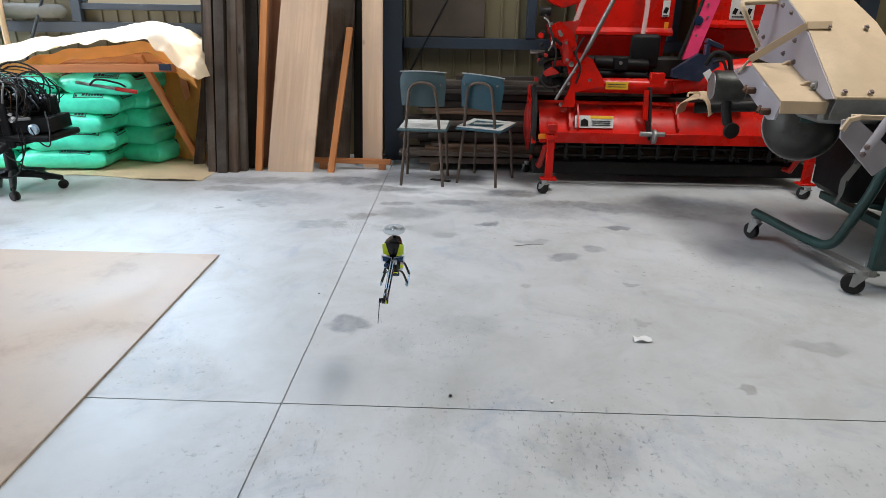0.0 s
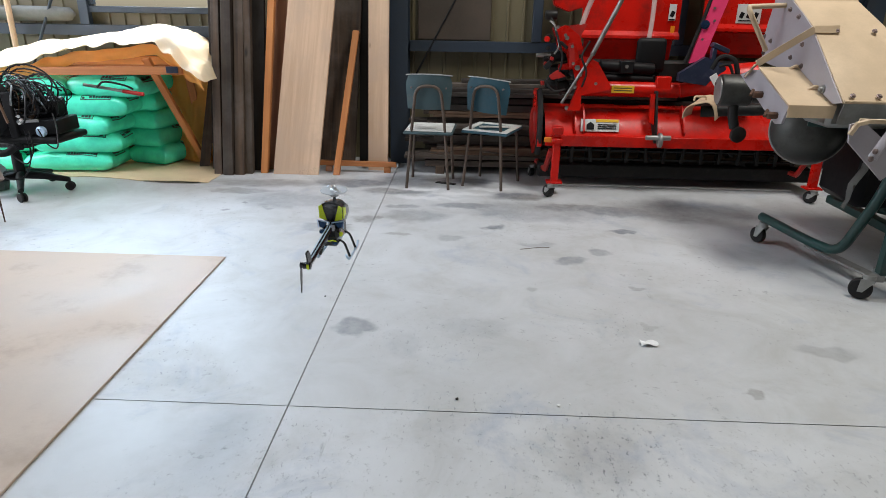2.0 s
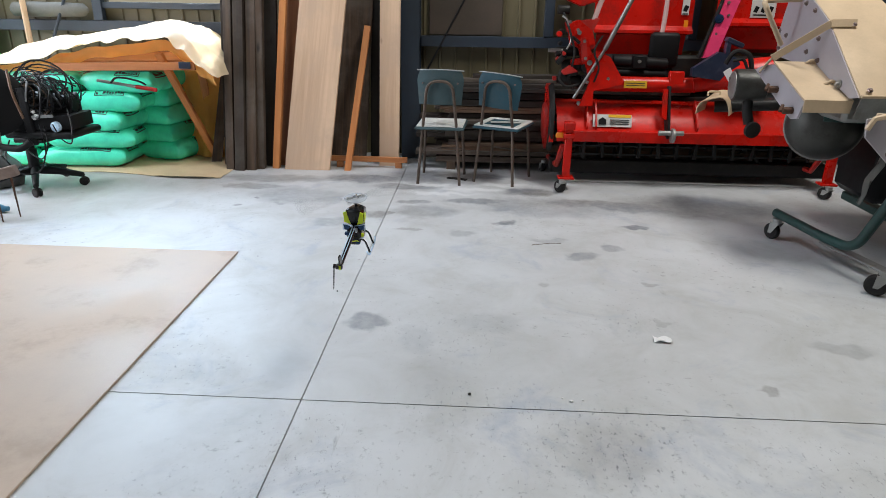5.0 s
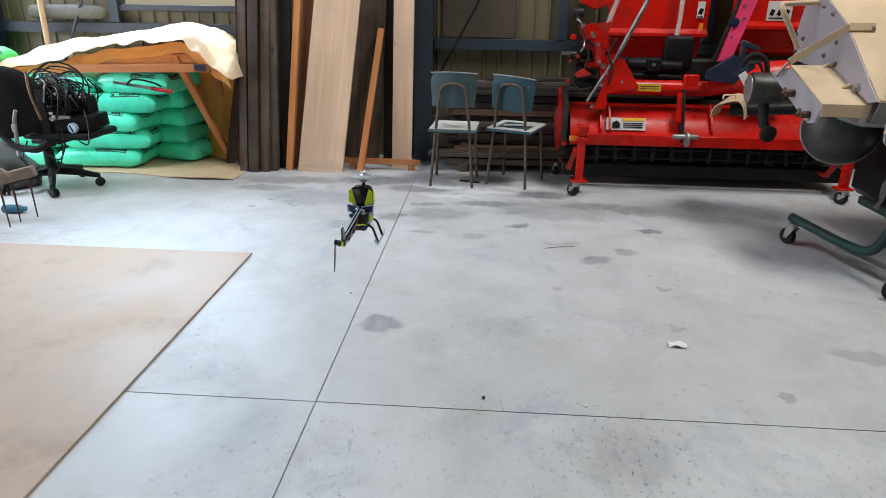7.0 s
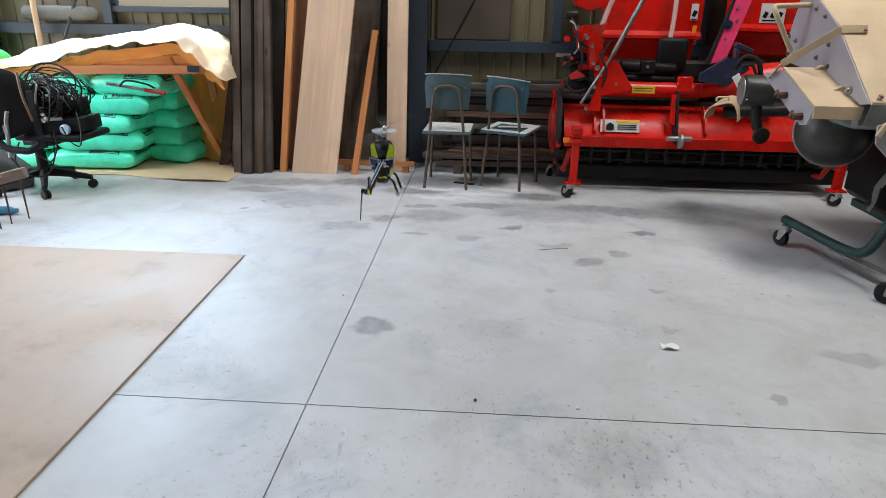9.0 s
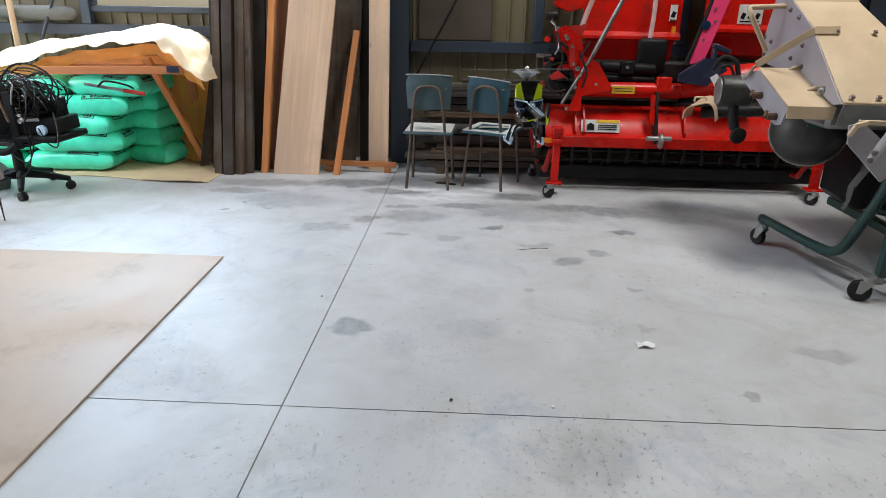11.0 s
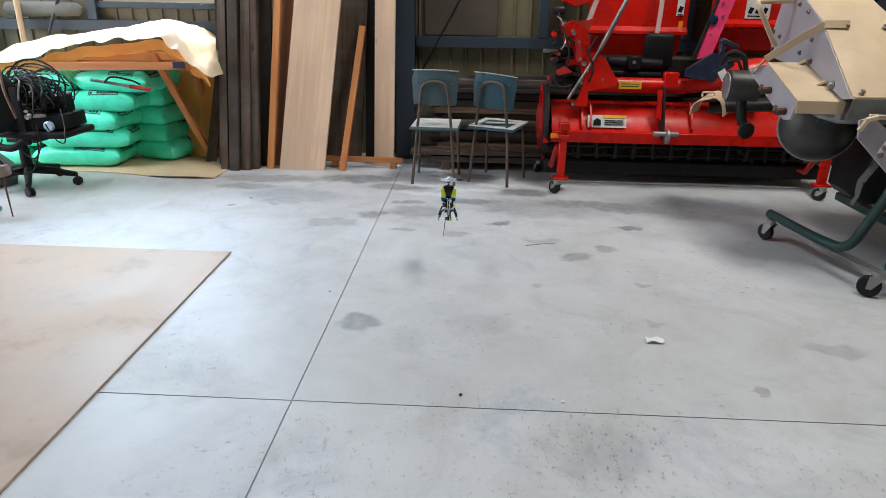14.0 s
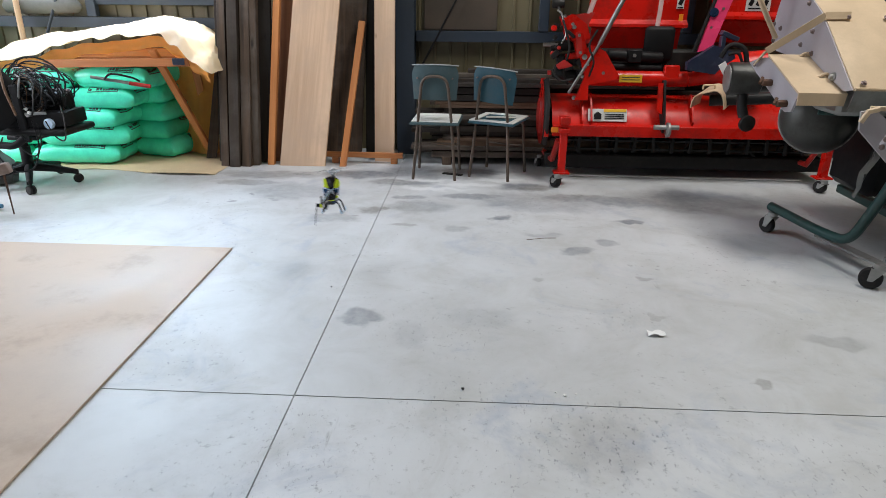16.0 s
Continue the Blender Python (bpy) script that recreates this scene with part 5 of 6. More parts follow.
add_box(bm, (2.07, 2.93, 0.115), (1.98, 0.10, 0.10), bev=0.01)
tpart("tail_board", bm, M_RUBBER, "black lower rubber board")
# upright red covers behind
for x0, x1, z0 in ((1.36, 2.06, 0.84), (2.22, 3.05, 0.90)):
    y = 3.20
    zc = z0 + 0.19
    prof = [(y + 0.16, z0), (y + 0.06, z0 + 0.03), (y + 0.02, zc - 0.012), (y - 0.03, zc), (y - 0.03, zc + 0.02), (y + 0.01, zc + 0.05), (y + 0.02, 1.75), (y + 0.30, 1.80)]
    bm = bmesh.new()
    add_grid(bm, 6, len(prof) - 1, lambda u, v: Vector((x0 + (x1 - x0) * u - (0.03 * (u - 0.5) * 2 * (1 if v < 0.4 else 0)), *prof[round(v * (len(prof) - 1))])), 0.006)
    cover = tpart("cover", bm, M_RED, "tall red upright cover")
    for x, w in ((x1 - 0.06, 0.05),) if x0 < 2 else ((2.54, 0.17),):
        bm = bmesh.new()
        add_box(bm, (x, y + 0.005, 1.21), (w, 0.006, 0.11 if x0 < 2 else 0.13), bev=0.001)
        sub = tpart("label_plate", bm, M_PAPER, "pale pictogram label", cover, 0)
        bm = bmesh.new()
        for c in range(1 if x0 < 2 else 3):
            xx = x if x0 < 2 else x - 0.05 + 0.05 * c
            add_box(bm, (xx, y + 0.0005, 1.20), (0.028, 0.002, 0.04), (0, 20, 0))
        add_box(bm, (x, y + 0.0005, 1.163), (w * 0.8, 0.002, 0.008))
        tpart("print", bm, M_CABLE, "dark pictogram bars", cover, 0)
    bm = bmesh.new()
    add_box(bm, (x1 - 0.045 if x0 < 2 else x0 + 0.07, y + 0.004, 1.085 if x0 < 2 else 1.12), (0.028, 0.006, 0.07), bev=0.001)
    tpart("reflector", bm, M_AMBER, "amber reflector strip", cover, 0)
bm = bmesh.new()
add_box(bm, (1.85, 3.09, 0.92), (0.21, 0.06, 0.24), bev=0.03, seg=3)
add_cyl(bm, (1.91, 3.1, 0.70), (1.91, 3.1, 0.82), 0.02, n=10)
tpart("rubber_flap", bm, M_BLACK, "black rubber flap")
bm = bmesh.new()
add_box(bm, (1.98, 3.24, 0.80), (1.3, 0.14, 0.16), bev=0.02)
add_box(bm, (1.70, 3.25, 0.40), (0.12, 0.1, 0.8), bev=0.01)
add_box(bm, (2.6, 3.25, 0.40), (0.12, 0.1, 0.8), bev=0.01)
tpart("frame", bm, M_DARKM, "dark frame behind the gear case")
# clear film strips
for pts in ([(1.43, 2.98, 1.40), (1.36, 2.98, 1.24), (1.31, 2.96, 1.08), (1.28, 2.96, 0.97)], [(1.84, 3.12, 1.40), (1.84, 3.12, 1.16), (1.83, 3.11, 1.02), (1.79, 3.1, 0.92)]):
    bm = bmesh.new()
    add_tube(bm, rounded(pts, 0.05, 4), 0.026, 8, squash=0.45)
    tpart("film", bm, M_FILM, "clear plastic wrapping")
# crimson arm, blue-black bracket
bm = bmesh.new()
add_plate(bm, [(2.075, 2.95, 0.88), (2.165, 2.95, 0.90), (2.38, 2.98, 1.62), (2.26, 2.98, 1.62)], 0.03)
arm = tpart("chute", bm, M_MAG, "crimson slanted chute panel")
bm = bmesh.new()
add_tube(bm, [(2.05, 2.94, 0.88), (2.10, 2.94, 1.05), (2.145, 2.94, 1.21), (2.245, 2.96, 1.62)], 0.012, 8)
tpart("edge_rubber", bm, M_RUBBER, "black edge rubber", arm)
for x, z in ((2.195, 1.24), (2.165, 1.13), (2.142, 1.04), (2.115, 0.95), (2.205, 1.16)):
    bm = bmesh.new()
    add_cyl(bm, (x, 2.925, z), (x, 2.94, z), 0.009, n=8)
    tpart("bolt", bm, M_BOLT, "", arm)
bm = bmesh.new()
add_cyl(bm, (2.145, 2.915, 1.135), (2.145, 2.935, 1.135), 0.03, n=18, bev=0.004)
tpart("lamp", bm, M_BLUEM, "round blue-grey marker lamp", arm)
bm = bmesh.new()
add_plate(bm, [(1.98, 2.80, 0.77), (1.98, 2.80, 0.82), (2.14, 2.80, 0.93), (2.27, 2.80, 0.89), (2.32, 2.80, 0.78), (2.2, 2.80, 0.74)], 0.05, (0, 0.05, 0))
add_box(bm, (2.24, 2.84, 0.99), (0.12, 0.06, 0.03), (0, 22, 0), bev=0.004)
add_box(bm, (2.20, 2.84, 0.94), (0.03, 0.05, 0.1), bev=0.004)
tpart("top_link_bracket", bm, M_NAVY, "blue-black top link bracket")
bm = bmesh.new()
add_tube(bm, rounded([(2.16, 2.72, 0.86), (2.20, 2.71, 0.95), (2.30, 2.70, 0.93), (2.33, 2.70, 0.82)], 0.06, 5), 0.016, 8)
add_tube(bm, rounded([(2.20, 2.70, 0.88), (2.26, 2.69, 0.90), (2.31, 2.69, 0.80), (2.30, 2.69, 0.74)], 0.05, 5), 0.010, 8)
tpart("hose", bm, M_RUBBER, "black hydraulic hose")
bm = bmesh.new()
add_box(bm, (2.185, 2.68, 0.79), (0.05, 0.004, 0.09), (0, -35, 0), bev=0.001)
tpart("tag", bm, M_WHITEP, "white hanging tag", smooth=0)
# stand legs with castors
for x in (1.17, 2.95):
    bm = bmesh.new()
    add_box(bm, (x, 2.66, 0.235), (0.05, 0.05, 0.30), bev=0.004)
    add_box(bm, (x, 2.66, 0.375), (0.075, 0.07, 0.03), bev=0.004)
    add_box(bm, (x, 2.66, 0.445), (0.07, 0.07, 0.05), bev=0.006)
    add_box(bm, (x, 2.69, 0.415), (0.05, 0.09, 0.04), bev=0.004)
    add_box(bm, (x - 0.0, 2.66, 0.084), (0.11, 0.09, 0.014), bev=0.003)
    leg = tpart("stand_leg", bm, M_RED, "red square-tube stand leg")
    bm = bmesh.new()
    add_tube(bm, [(x - 0.03, 2.70, 0.30), (x - 0.05, 2.80, 0.14), (x - 0.07, 3.18, 0.12)], 0.02, 6)
    tpart("brace", bm, M_REDD, "dusty red brace", leg)
    castor(til, x - 0.045, 2.575, 0.042, 0.045, M_RUBBER, "castor_wheel", 30, M_GREYM, 0.068)
    castor(til, x - 0.11, 3.17, 0.033, 0.035, M_RUBBER, "castor_wheel", 20, M_GREYM, 0.07)
# strip of light on the floor behind the tiller, modelled as a pale bar
bm = bmesh.new()
add_box(bm, (2.05, 2.89, 0.007), (1.75, 0.03, 0.012), (0, 0, -0.5), bev=0.002)
single("steel_bar", bm, M_PAPER, "long pale bar added as the strip of light under the tiller", "bar")

# ---- beige spreading machine on a green castored cart ----
mach = thing("spreader", (2.5, 1.5, 0), "beige and pale grey farm spreader machine on a green cart", "machine")


def mpart(name, bm, material, label="", parent=None, smooth=40):
    return part(name, bm, material, parent or mach, label, placed=True, smooth=smooth)


X0, X1 = 2.20, 2.54
SIDE = [(2.10, 1.05), (2.072, 0.984), (2.0, 0.949), (1.90, 0.94), (1.60, 0.93), (1.27, 0.824), (1.205, 0.836), (1.60, 1.148), (1.72, 1.212), (1.83, 1.262), (1.92, 1.42), (2.03, 1.42), (2.038, 1.255), (2.07, 1.165)]
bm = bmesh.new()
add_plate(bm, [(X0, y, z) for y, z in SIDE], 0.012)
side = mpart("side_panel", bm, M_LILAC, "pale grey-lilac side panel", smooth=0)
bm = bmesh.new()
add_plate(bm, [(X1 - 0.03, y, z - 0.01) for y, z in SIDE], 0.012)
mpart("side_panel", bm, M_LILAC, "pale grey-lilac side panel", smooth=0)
bm = bmesh.new()
FR = [(1.20, 0.842), (1.60, 1.153), (1.83, 1.268), (1.92, 1.43)]
add_grid(bm, 2, 3, lambda u, v: Vector((X0 - 0.006 + (X1 - X0 + (0.06, 0.0, -0.02, -0.04)[round(v * 3)]) * u, *FR[round(v * 3)])), 0.012)
face = mpart("front_panel", bm, M_BEIGE, "folded beige sheet-metal panel", smooth=12)
bm = bmesh.new()
add_tube(bm, [(X0 - 0.004, 1.198, 0.842), (X1 + 0.056, 1.198, 0.842)], 0.007, 8)
mpart("rolled_edge", bm, M_BEIGE, "rolled beige lower edge", face)
for x, k in ((2.29, 0.90), (2.465, 0.90), (2.235, 0.05), (2.35, 0.05), (2.47, 0.05)):
    y, z = 1.20 + 0.40 * k, 0.842 + 0.311 * k
    bm = bmesh.new()
    add_lathe(bm, (x, y - 0.006, z + 0.008), (0, -0.61, 0.79), [(0, 0.013), (0.003, 0.013), (0.004, 0.009), (0.010, 0.007)], 10)
    mpart("bolt", bm, M_BOLT, "rusty bolt head", face)
for y, z in ((1.837, 1.225), (1.733, 1.19), (1.60, 1.12), (1.644, 1.062), (1.738, 0.995), (1.613, 0.962), (2.08, 1.086), (1.994, 1.065), (2.055, 1.0), (1.95, 1.30)):
    bm = bmesh.new()
    add_lathe(bm, (X0 - 0.012, y, z), (-1, 0, 0), [(0, 0.013), (0.004, 0.013), (0.005, 0.009), (0.012, 0.007)], 10)
    mpart("bolt", bm, M_BOLT, "rusty bolt head", side)
bm = bmesh.new()
add_lathe(bm, (X0 - 0.012, 1.374, 0.876), (-1, 0, 0), [(0, 0.020), (0.006, 0.020), (0.007, 0.012), (0.02, 0.010)], 14)
mpart("clamp_knob", bm, M_GREYM, "steel clamp knob", side)
# grey sheet put in where shade falls below the front panel
bm = bmesh.new()
add_grid(bm, 1, 1, lambda u, v: Vector((X0 + 0.02 + 0.34 * u, 1.24 + 0.03 * v, 0.835 - 0.10 * v)), 0.006)
mpart("shadow_gap", bm, M_GREYM, "grey recessed sheet standing for the shade below the front panel")
bm = bmesh.new()
add_box(bm, (2.38, 1.66, 0.80), (0.30, 0.60, 0.20), bev=0.02)
mpart("body", bm, M_GREYM, "dark grey machine body")
# lower chute box
CX0 = 2.0
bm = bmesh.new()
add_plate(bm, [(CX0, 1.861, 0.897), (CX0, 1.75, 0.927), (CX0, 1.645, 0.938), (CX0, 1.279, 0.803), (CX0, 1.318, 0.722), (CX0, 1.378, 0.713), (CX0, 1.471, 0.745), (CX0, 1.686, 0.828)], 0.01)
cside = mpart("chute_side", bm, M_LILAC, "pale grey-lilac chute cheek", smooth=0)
bm = bmesh.new()
CT = [(1.65, 0.946), (1.277, 0.808), (1.272, 0.758)]
add_grid(bm, 1, 2, lambda u, v: Vector((CX0 - 0.004 + (0.224 - 0.02 * v) * u, *CT[round(v * 2)])), 0.008)
ctop = mpart("chute_cover", bm, M_BEIGE, "folded beige chute cover", smooth=20)
for y, z in ((1.37, 0.752), (1.56, 0.826)):
    bm = bmesh.new()
    add_cyl(bm, (CX0 - 0.045, y, z), (CX0, y, z), 0.017, n=6, bev=0.002)
    add_cyl(bm, (CX0 - 0.055, y + 0.005, z - 0.004), (CX0 - 0.035, y + 0.03, z + 0.02), 0.008, n=8)
    mpart("wing_nut", bm, M_RUST, "rusty wing nut", cside)
bm = bmesh.new()
add_lathe(bm, (CX0 - 0.011, 1.76, 0.895), (-1, 0, 0), [(0, 0.012), (0.004, 0.012), (0.01, 0.006)], 10)
mpart("bolt", bm, M_BOLT, "", cside)
for x, y, z in ((2.17, 1.63, 0.945), (2.175, 1.42, 0.868)):
    bm = bmesh.new()
    add_tube(bm, rounded([(x - 0.03, y, z), (x, y, z + 0.02), (x + 0.03, y, z)], 0.02), 0.008, 8)
    mpart("catch", bm, M_BEIGE, "beige spring catch", ctop)
# stay bar and grab handle
bm = bmesh.new()
st = [Vector((1.985, 1.74, 0.90)), Vector((1.99, 1.66, 0.965)), Vector((2.185, 1.55, 1.135)), Vector((2.30, 1.55, 1.138))]
for a, b in zip(st, st[1:]):
    d = (b - a).normalized()
    w = d.cross(Vector((0.3, -0.9, 0.3))).normalized() * 0.017
    add_plate(bm, [a - w, b - w, b + w, a + w], 0.006)
mpart("stay", bm, M_BEIGE, "beige flat steel stay", smooth=0)
bm = bmesh.new()
add_tube(bm, rounded([(2.19, 1.90, 1.245), (1.99, 1.88, 1.235), (2.0, 1.86, 1.20), (2.14, 1.93, 1.02)], 0.03, 5), 0.0135, 10)
mpart("grab_handle", bm, M_BEIGE, "beige tubular grab handle")
# side motor and drum
bm = bmesh.new()
add_lathe(bm, (1.945, 1.98, 0.80), (1, -0.1, 0.02), [(0, 0.075), (0.004, 0.085), (0.012, 0.088), (0.16, 0.085), (0.17, 0.07), (0.40, 0.07)], 26)
motor = mpart("gear_motor", bm, M_DRUM, "round grey gear motor")
bm = bmesh.new()
add_lathe(bm, (1.9375, 1.981, 0.80), (1, -0.1, 0.02), [(0, 0.068), (0.003, 0.074), (0.007, 0.074)], 28)
mpart("end_plate", bm, M_GREYM, "pale dusty end plate", motor)
bm = bmesh.new()
for a in (0.6, 2.4, 4.2):
    add_cyl(bm, (1.938, 1.98 + 0.055 * math.cos(a), 0.80 + 0.055 * math.sin(a)), (1.947, 1.98 + 0.055 * math.cos(a), 0.80 + 0.055 * math.sin(a)), 0.009, n=8)
mpart("bolt", bm, M_BOLT, "", motor)
bm = bmesh.new()
add_tube(bm, rounded([(2.03, 1.96, 0.75), (2.03, 1.94, 0.66), (2.05, 1.94, 0.60)], 0.05), 0.027, 10)
add_lathe(bm, (2.06, 1.93, 0.57), (0.2, -1, -0.1), [(0, 0.03), (0.01, 0.045), (0.03, 0.045), (0.035, 0.03)], 16)
mpart("outlet_elbow", bm, M_DARKM, "dark steel outlet elbow")
bm = bmesh.new()
add_lathe(bm, (2.37, 1.80, 0.635), (-0.35, -1, 0.05), [(0, 0.176), (0.10, 0.183), (0.13, 0.178), (0.17, 0.160), (0.21, 0.125), (0.235, 0.085), (0.246, 0.04), (0.248, 0.01)], 36)
drum = mpart("fan_drum", bm, M_DRUM, "round dull galvanised fan drum")
ax = Vector((-0.35, -1, 0.05)).normalized()
fc = Vector((2.37, 1.80, 0.635)) + ax * 0.10
e1 = ax.orthogonal().normalized()
e2 = ax.cross(e1)
bm = bmesh.new()
add_tube(bm, [fc + (e1 * math.cos(a) + e2 * math.sin(a)) * 0.184 for a in (2 * math.pi * i / 36 for i in range(36))], 0.006, 6, closed=True)
mpart("rim", bm, M_GREYM, "pressed grey rim", drum)
bm = bmesh.new()
add_box(bm, (2.36, 1.54, 0.70), (0.22, 0.012, 0.05), (0, 0, -15), bev=0.003)
mpart("drum_plate", bm, M_GREEN, "dark green drum plate")
# beige guard over the shaft
bm = bmesh.new()
add_grid(bm, 12, 3, lambda u, v: Vector((1.93 - 0.10 * math.cos(u * math.pi) + 0.12 * v, 2.18 + 0.20 * v, 0.612 + (0.10 + 0.02 * v) * math.sin(u * math.pi) + 0.010 * math.sin(u * 11) * (1 - v))), 0.005)
guard = mpart("shaft_guard", bm, M_BEIGE, "curved beige shaft guard")
bm = bmesh.new()
add_tube(bm, rounded([(1.91, 2.24, 0.71), (1.91, 2.24, 0.735), (1.98, 2.24, 0.735), (1.98, 2.24, 0.71)], 0.012), 0.006, 6)
mpart("guard_handle", bm, M_BEIGE, "", guard)
bm = bmesh.new()
add_cyl(bm, (1.98, 2.30, 0.64), (2.6, 2.10, 0.70), 0.035, n=14)
mpart("drive_shaft", bm, M_DARKM, "dark drive shaft")
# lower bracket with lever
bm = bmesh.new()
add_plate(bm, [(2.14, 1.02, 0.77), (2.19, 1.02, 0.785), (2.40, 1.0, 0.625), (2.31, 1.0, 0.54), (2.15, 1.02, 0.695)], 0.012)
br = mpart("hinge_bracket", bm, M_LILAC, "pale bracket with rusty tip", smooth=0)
bm = bmesh.new()
add_box(bm, (2.48, 1.05, 0.777), (0.58, 0.012, 0.02), (0, 1, 0), bev=0.003)
add_tube(bm, [(2.14, 1.008, 0.73), (2.16, 1.004, 0.775), (2.20, 1.006, 0.785)], 0.012, 6)
mpart("lid_edge", bm, M_BEIGE, "beige lid edge")
bm = bmesh.new()
add_tube(bm, rounded([(2.235, 0.975, 0.64), (2.31, 0.975, 0.805), (2.48, 0.985, 0.815)], 0.04, 5), 0.012, 10, squash=1.6)
mpart("lever", bm, M_LILAC, "pale grey lever", br)
for x, z in ((2.235, 0.67), (2.225, 0.638)):
    bm = bmesh.new()
    add_lathe(bm, (x, 0.97, z), (0, -1, 0), [(0, 0.012), (0.006, 0.012), (0.012, 0.005)], 10)
    mpart("bolt", bm, M_BOLT, "", br)
bm = bmesh.new()
add_grid(bm, 5, 6, lambda u, v: Vector((2.60 - 0.07 * v + 0.02 * u * (1 - 0.4 * v) + 0.008 * math.sin(v * 9), 1.60 + 0.02 * math.sin(u * 5 + v * 4), 0.50 - 0.25 * v)), 0.003)
mpart("torn_flap", bm, M_CLOTH, "torn grey plastic flap")
bm = bmesh.new()
add_box(bm, (2.85, 1.80, 0.47), (0.5, 0.4, 0.46), bev=0.04)
# unseen bulk, added to block the skylight above the cart's floor
add_box(bm, (2.96, 1.72, 0.80), (0.76, 0.92, 0.44), bev=0.03)
mpart("hopper_base", bm, M_BLACK, "black lower hopper with added unseen bulk that shades the floor")

cart = thing("cart", (2.5, 1.3, 0), "green tubular steel cart on castors", "cart")
for dx, dy in ((0, 0), (0.75, 0.25)):
    bm = bmesh.new()
    if dx == 0:
        add_tube(bm, rounded([(2.205, 1.745, 0.145), (2.29, 1.38, 0.128), (2.335, 1.20, 0.135), (2.385, 1.09, 0.44), (2.41, 1.06, 0.62), (2.70, 1.08, 0.66)], 0.10, 7), 0.024, 12)
    else:
        add_tube(bm, rounded([(2.95, 1.98, 0.145), (3.15, 1.75, 0.135), (3.25, 1.6, 0.14), (3.25, 1.45, 0.5)], 0.10, 7), 0.024, 12)
    part("rail", bm, M_GREEN, cart, "green bent tube", placed=True)
# green post widened beyond the view, to shade the floor under the machine
bm = bmesh.new()
add_box(bm, (2.66, 1.0, 0.34), (0.52, 0.05, 0.46), bev=0.008)
part("end_panel", bm, M_GREEN, cart, "green flat end panel, widened out of view to shade the floor", placed=True)
bm = bmesh.new()
add_box(bm, (2.80, 1.06, 0.12), (0.7, 0.05, 0.05), bev=0.006)
add_box(bm, (2.86, 1.66, 0.12), (0.06, 1.2, 0.05), bev=0.006)
part("crossbar", bm, M_GREEN, cart, placed=True)
bm = bmesh.new()
add_box(bm, (2.43, 1.30, 0.055), (0.06, 0.48, 0.012), (0, 0, 12), bev=0.002)
add_box(bm, (2.45, 1.06, 0.085), (0.04, 0.04, 0.06), bev=0.002)
part("foot_plate", bm, M_GREYM, cart, "grey flat steel foot plate", placed=True)
castor(cart, 2.195, 1.725, 0.045, 0.032, M_RUBBER, "castor_wheel", 25, M_GREYM, 0.10)
castor(cart, 2.335, 0.985, 0.048, 0.034, M_RUBBER, "castor_wheel", 55, M_GREYM, 0.10)
castor(cart, 3.15, 1.9, 0.045, 0.032, M_RUBBER, "castor_wheel", 25, M_GREYM, 0.10)
castor(cart, 3.1, 1.05, 0.045, 0.032, M_RUBBER, "castor_wheel", 25, M_GREYM, 0.10)

# ---- litter on the floor ----
bm = bmesh.new()
add_plate(bm, [(0.33, 2.86, 0.001), (0.47, 2.81, 0.001), (0.485, 2.835, 0.001), (0.42, 2.865, 0.001), (0.35, 2.885, 0.001)], 0.008, (0, 0, 0.008))
single("rubber_scrap", bm, M_RUBBER, "flat black rubber scrap under a chair", "scrap")
bm = bmesh.new()
add_grid(bm, 6, 4, lambda u, v: Vector((1.23 + 0.065 * u, 0.46 + 0.035 * v, 0.003 + 0.012 * abs(math.sin(u * 4 + v * 2)))), 0.001)
single("paper_scrap", bm, M_WHITEP, "crumpled white paper scrap on the floor", "paper scrap")
rng = random.Random(31)
for x, y, r in ((0.535, 0.066, 0.007), (-0.056, 0.824, 0.005), (0.861, 0.05, 0.006), (0.90, 0.06, 0.004), (0.835, 0.066, 0.004), (-1.2, 0.85, 0.008)):
    bm = bmesh.new()
    bmesh.ops.create_icosphere(bm, subdivisions=1, radius=r)
    for v in bm.verts:
        v.co = Vector((v.co.x * rng.uniform(0.7, 1.4), v.co.y * rng.uniform(0.7, 1.4), v.co.z * 0.5 + r * 0.5))
    single("pebble", bm, M_PAPER if abs(y - 0.06) < 0.012 and x > 0.8 else M_DARKM, "small crumb of dirt on the floor", "crumb", "crumbs on the floor", m=pose(x, y, 0.001))
bm = bmesh.new()
add_tube(bm, [(0.85, 1.49, 0.003), (0.95, 1.525, 0.003), (1.01, 1.53, 0.003)], 0.0016, 6)
single("twig", bm, M_WOODG, "thin dark twig on the floor", "twig")

# ---- model helicopter ----
heli = thing("model_helicopter", (0.341, 0.24, 0.447), "small black and neon-yellow radio-controlled helicopter in flight", "helicopter")


def shell(bm, rows, n=20, power=2.4, zmin=None):
    """Loft of rounded sections; rows of y, half width, bottom, top."""
    rings = []
    for y, w, z0, z1 in rows:
        ring = []
        for j in range(n):
            a = 2 * math.pi * j / n
            cx, cz = math.cos(a), math.sin(a)
            k = (abs(cx) ** power + abs(cz) ** power) ** (-1 / power)
            ring.append(bm.verts.new((w * cx * k, y, (z0 + z1) / 2 + (z1 - z0) / 2 * cz * k)))
        rings.append(ring)
    for a, b in zip(rings, rings[1:]):
        for j in range(n):
            bm.faces.new((a[j], a[(j + 1) % n], b[(j + 1) % n], b[j]))
    bm.faces.new(rings[0][::-1])
    bm.faces.new(rings[-1])


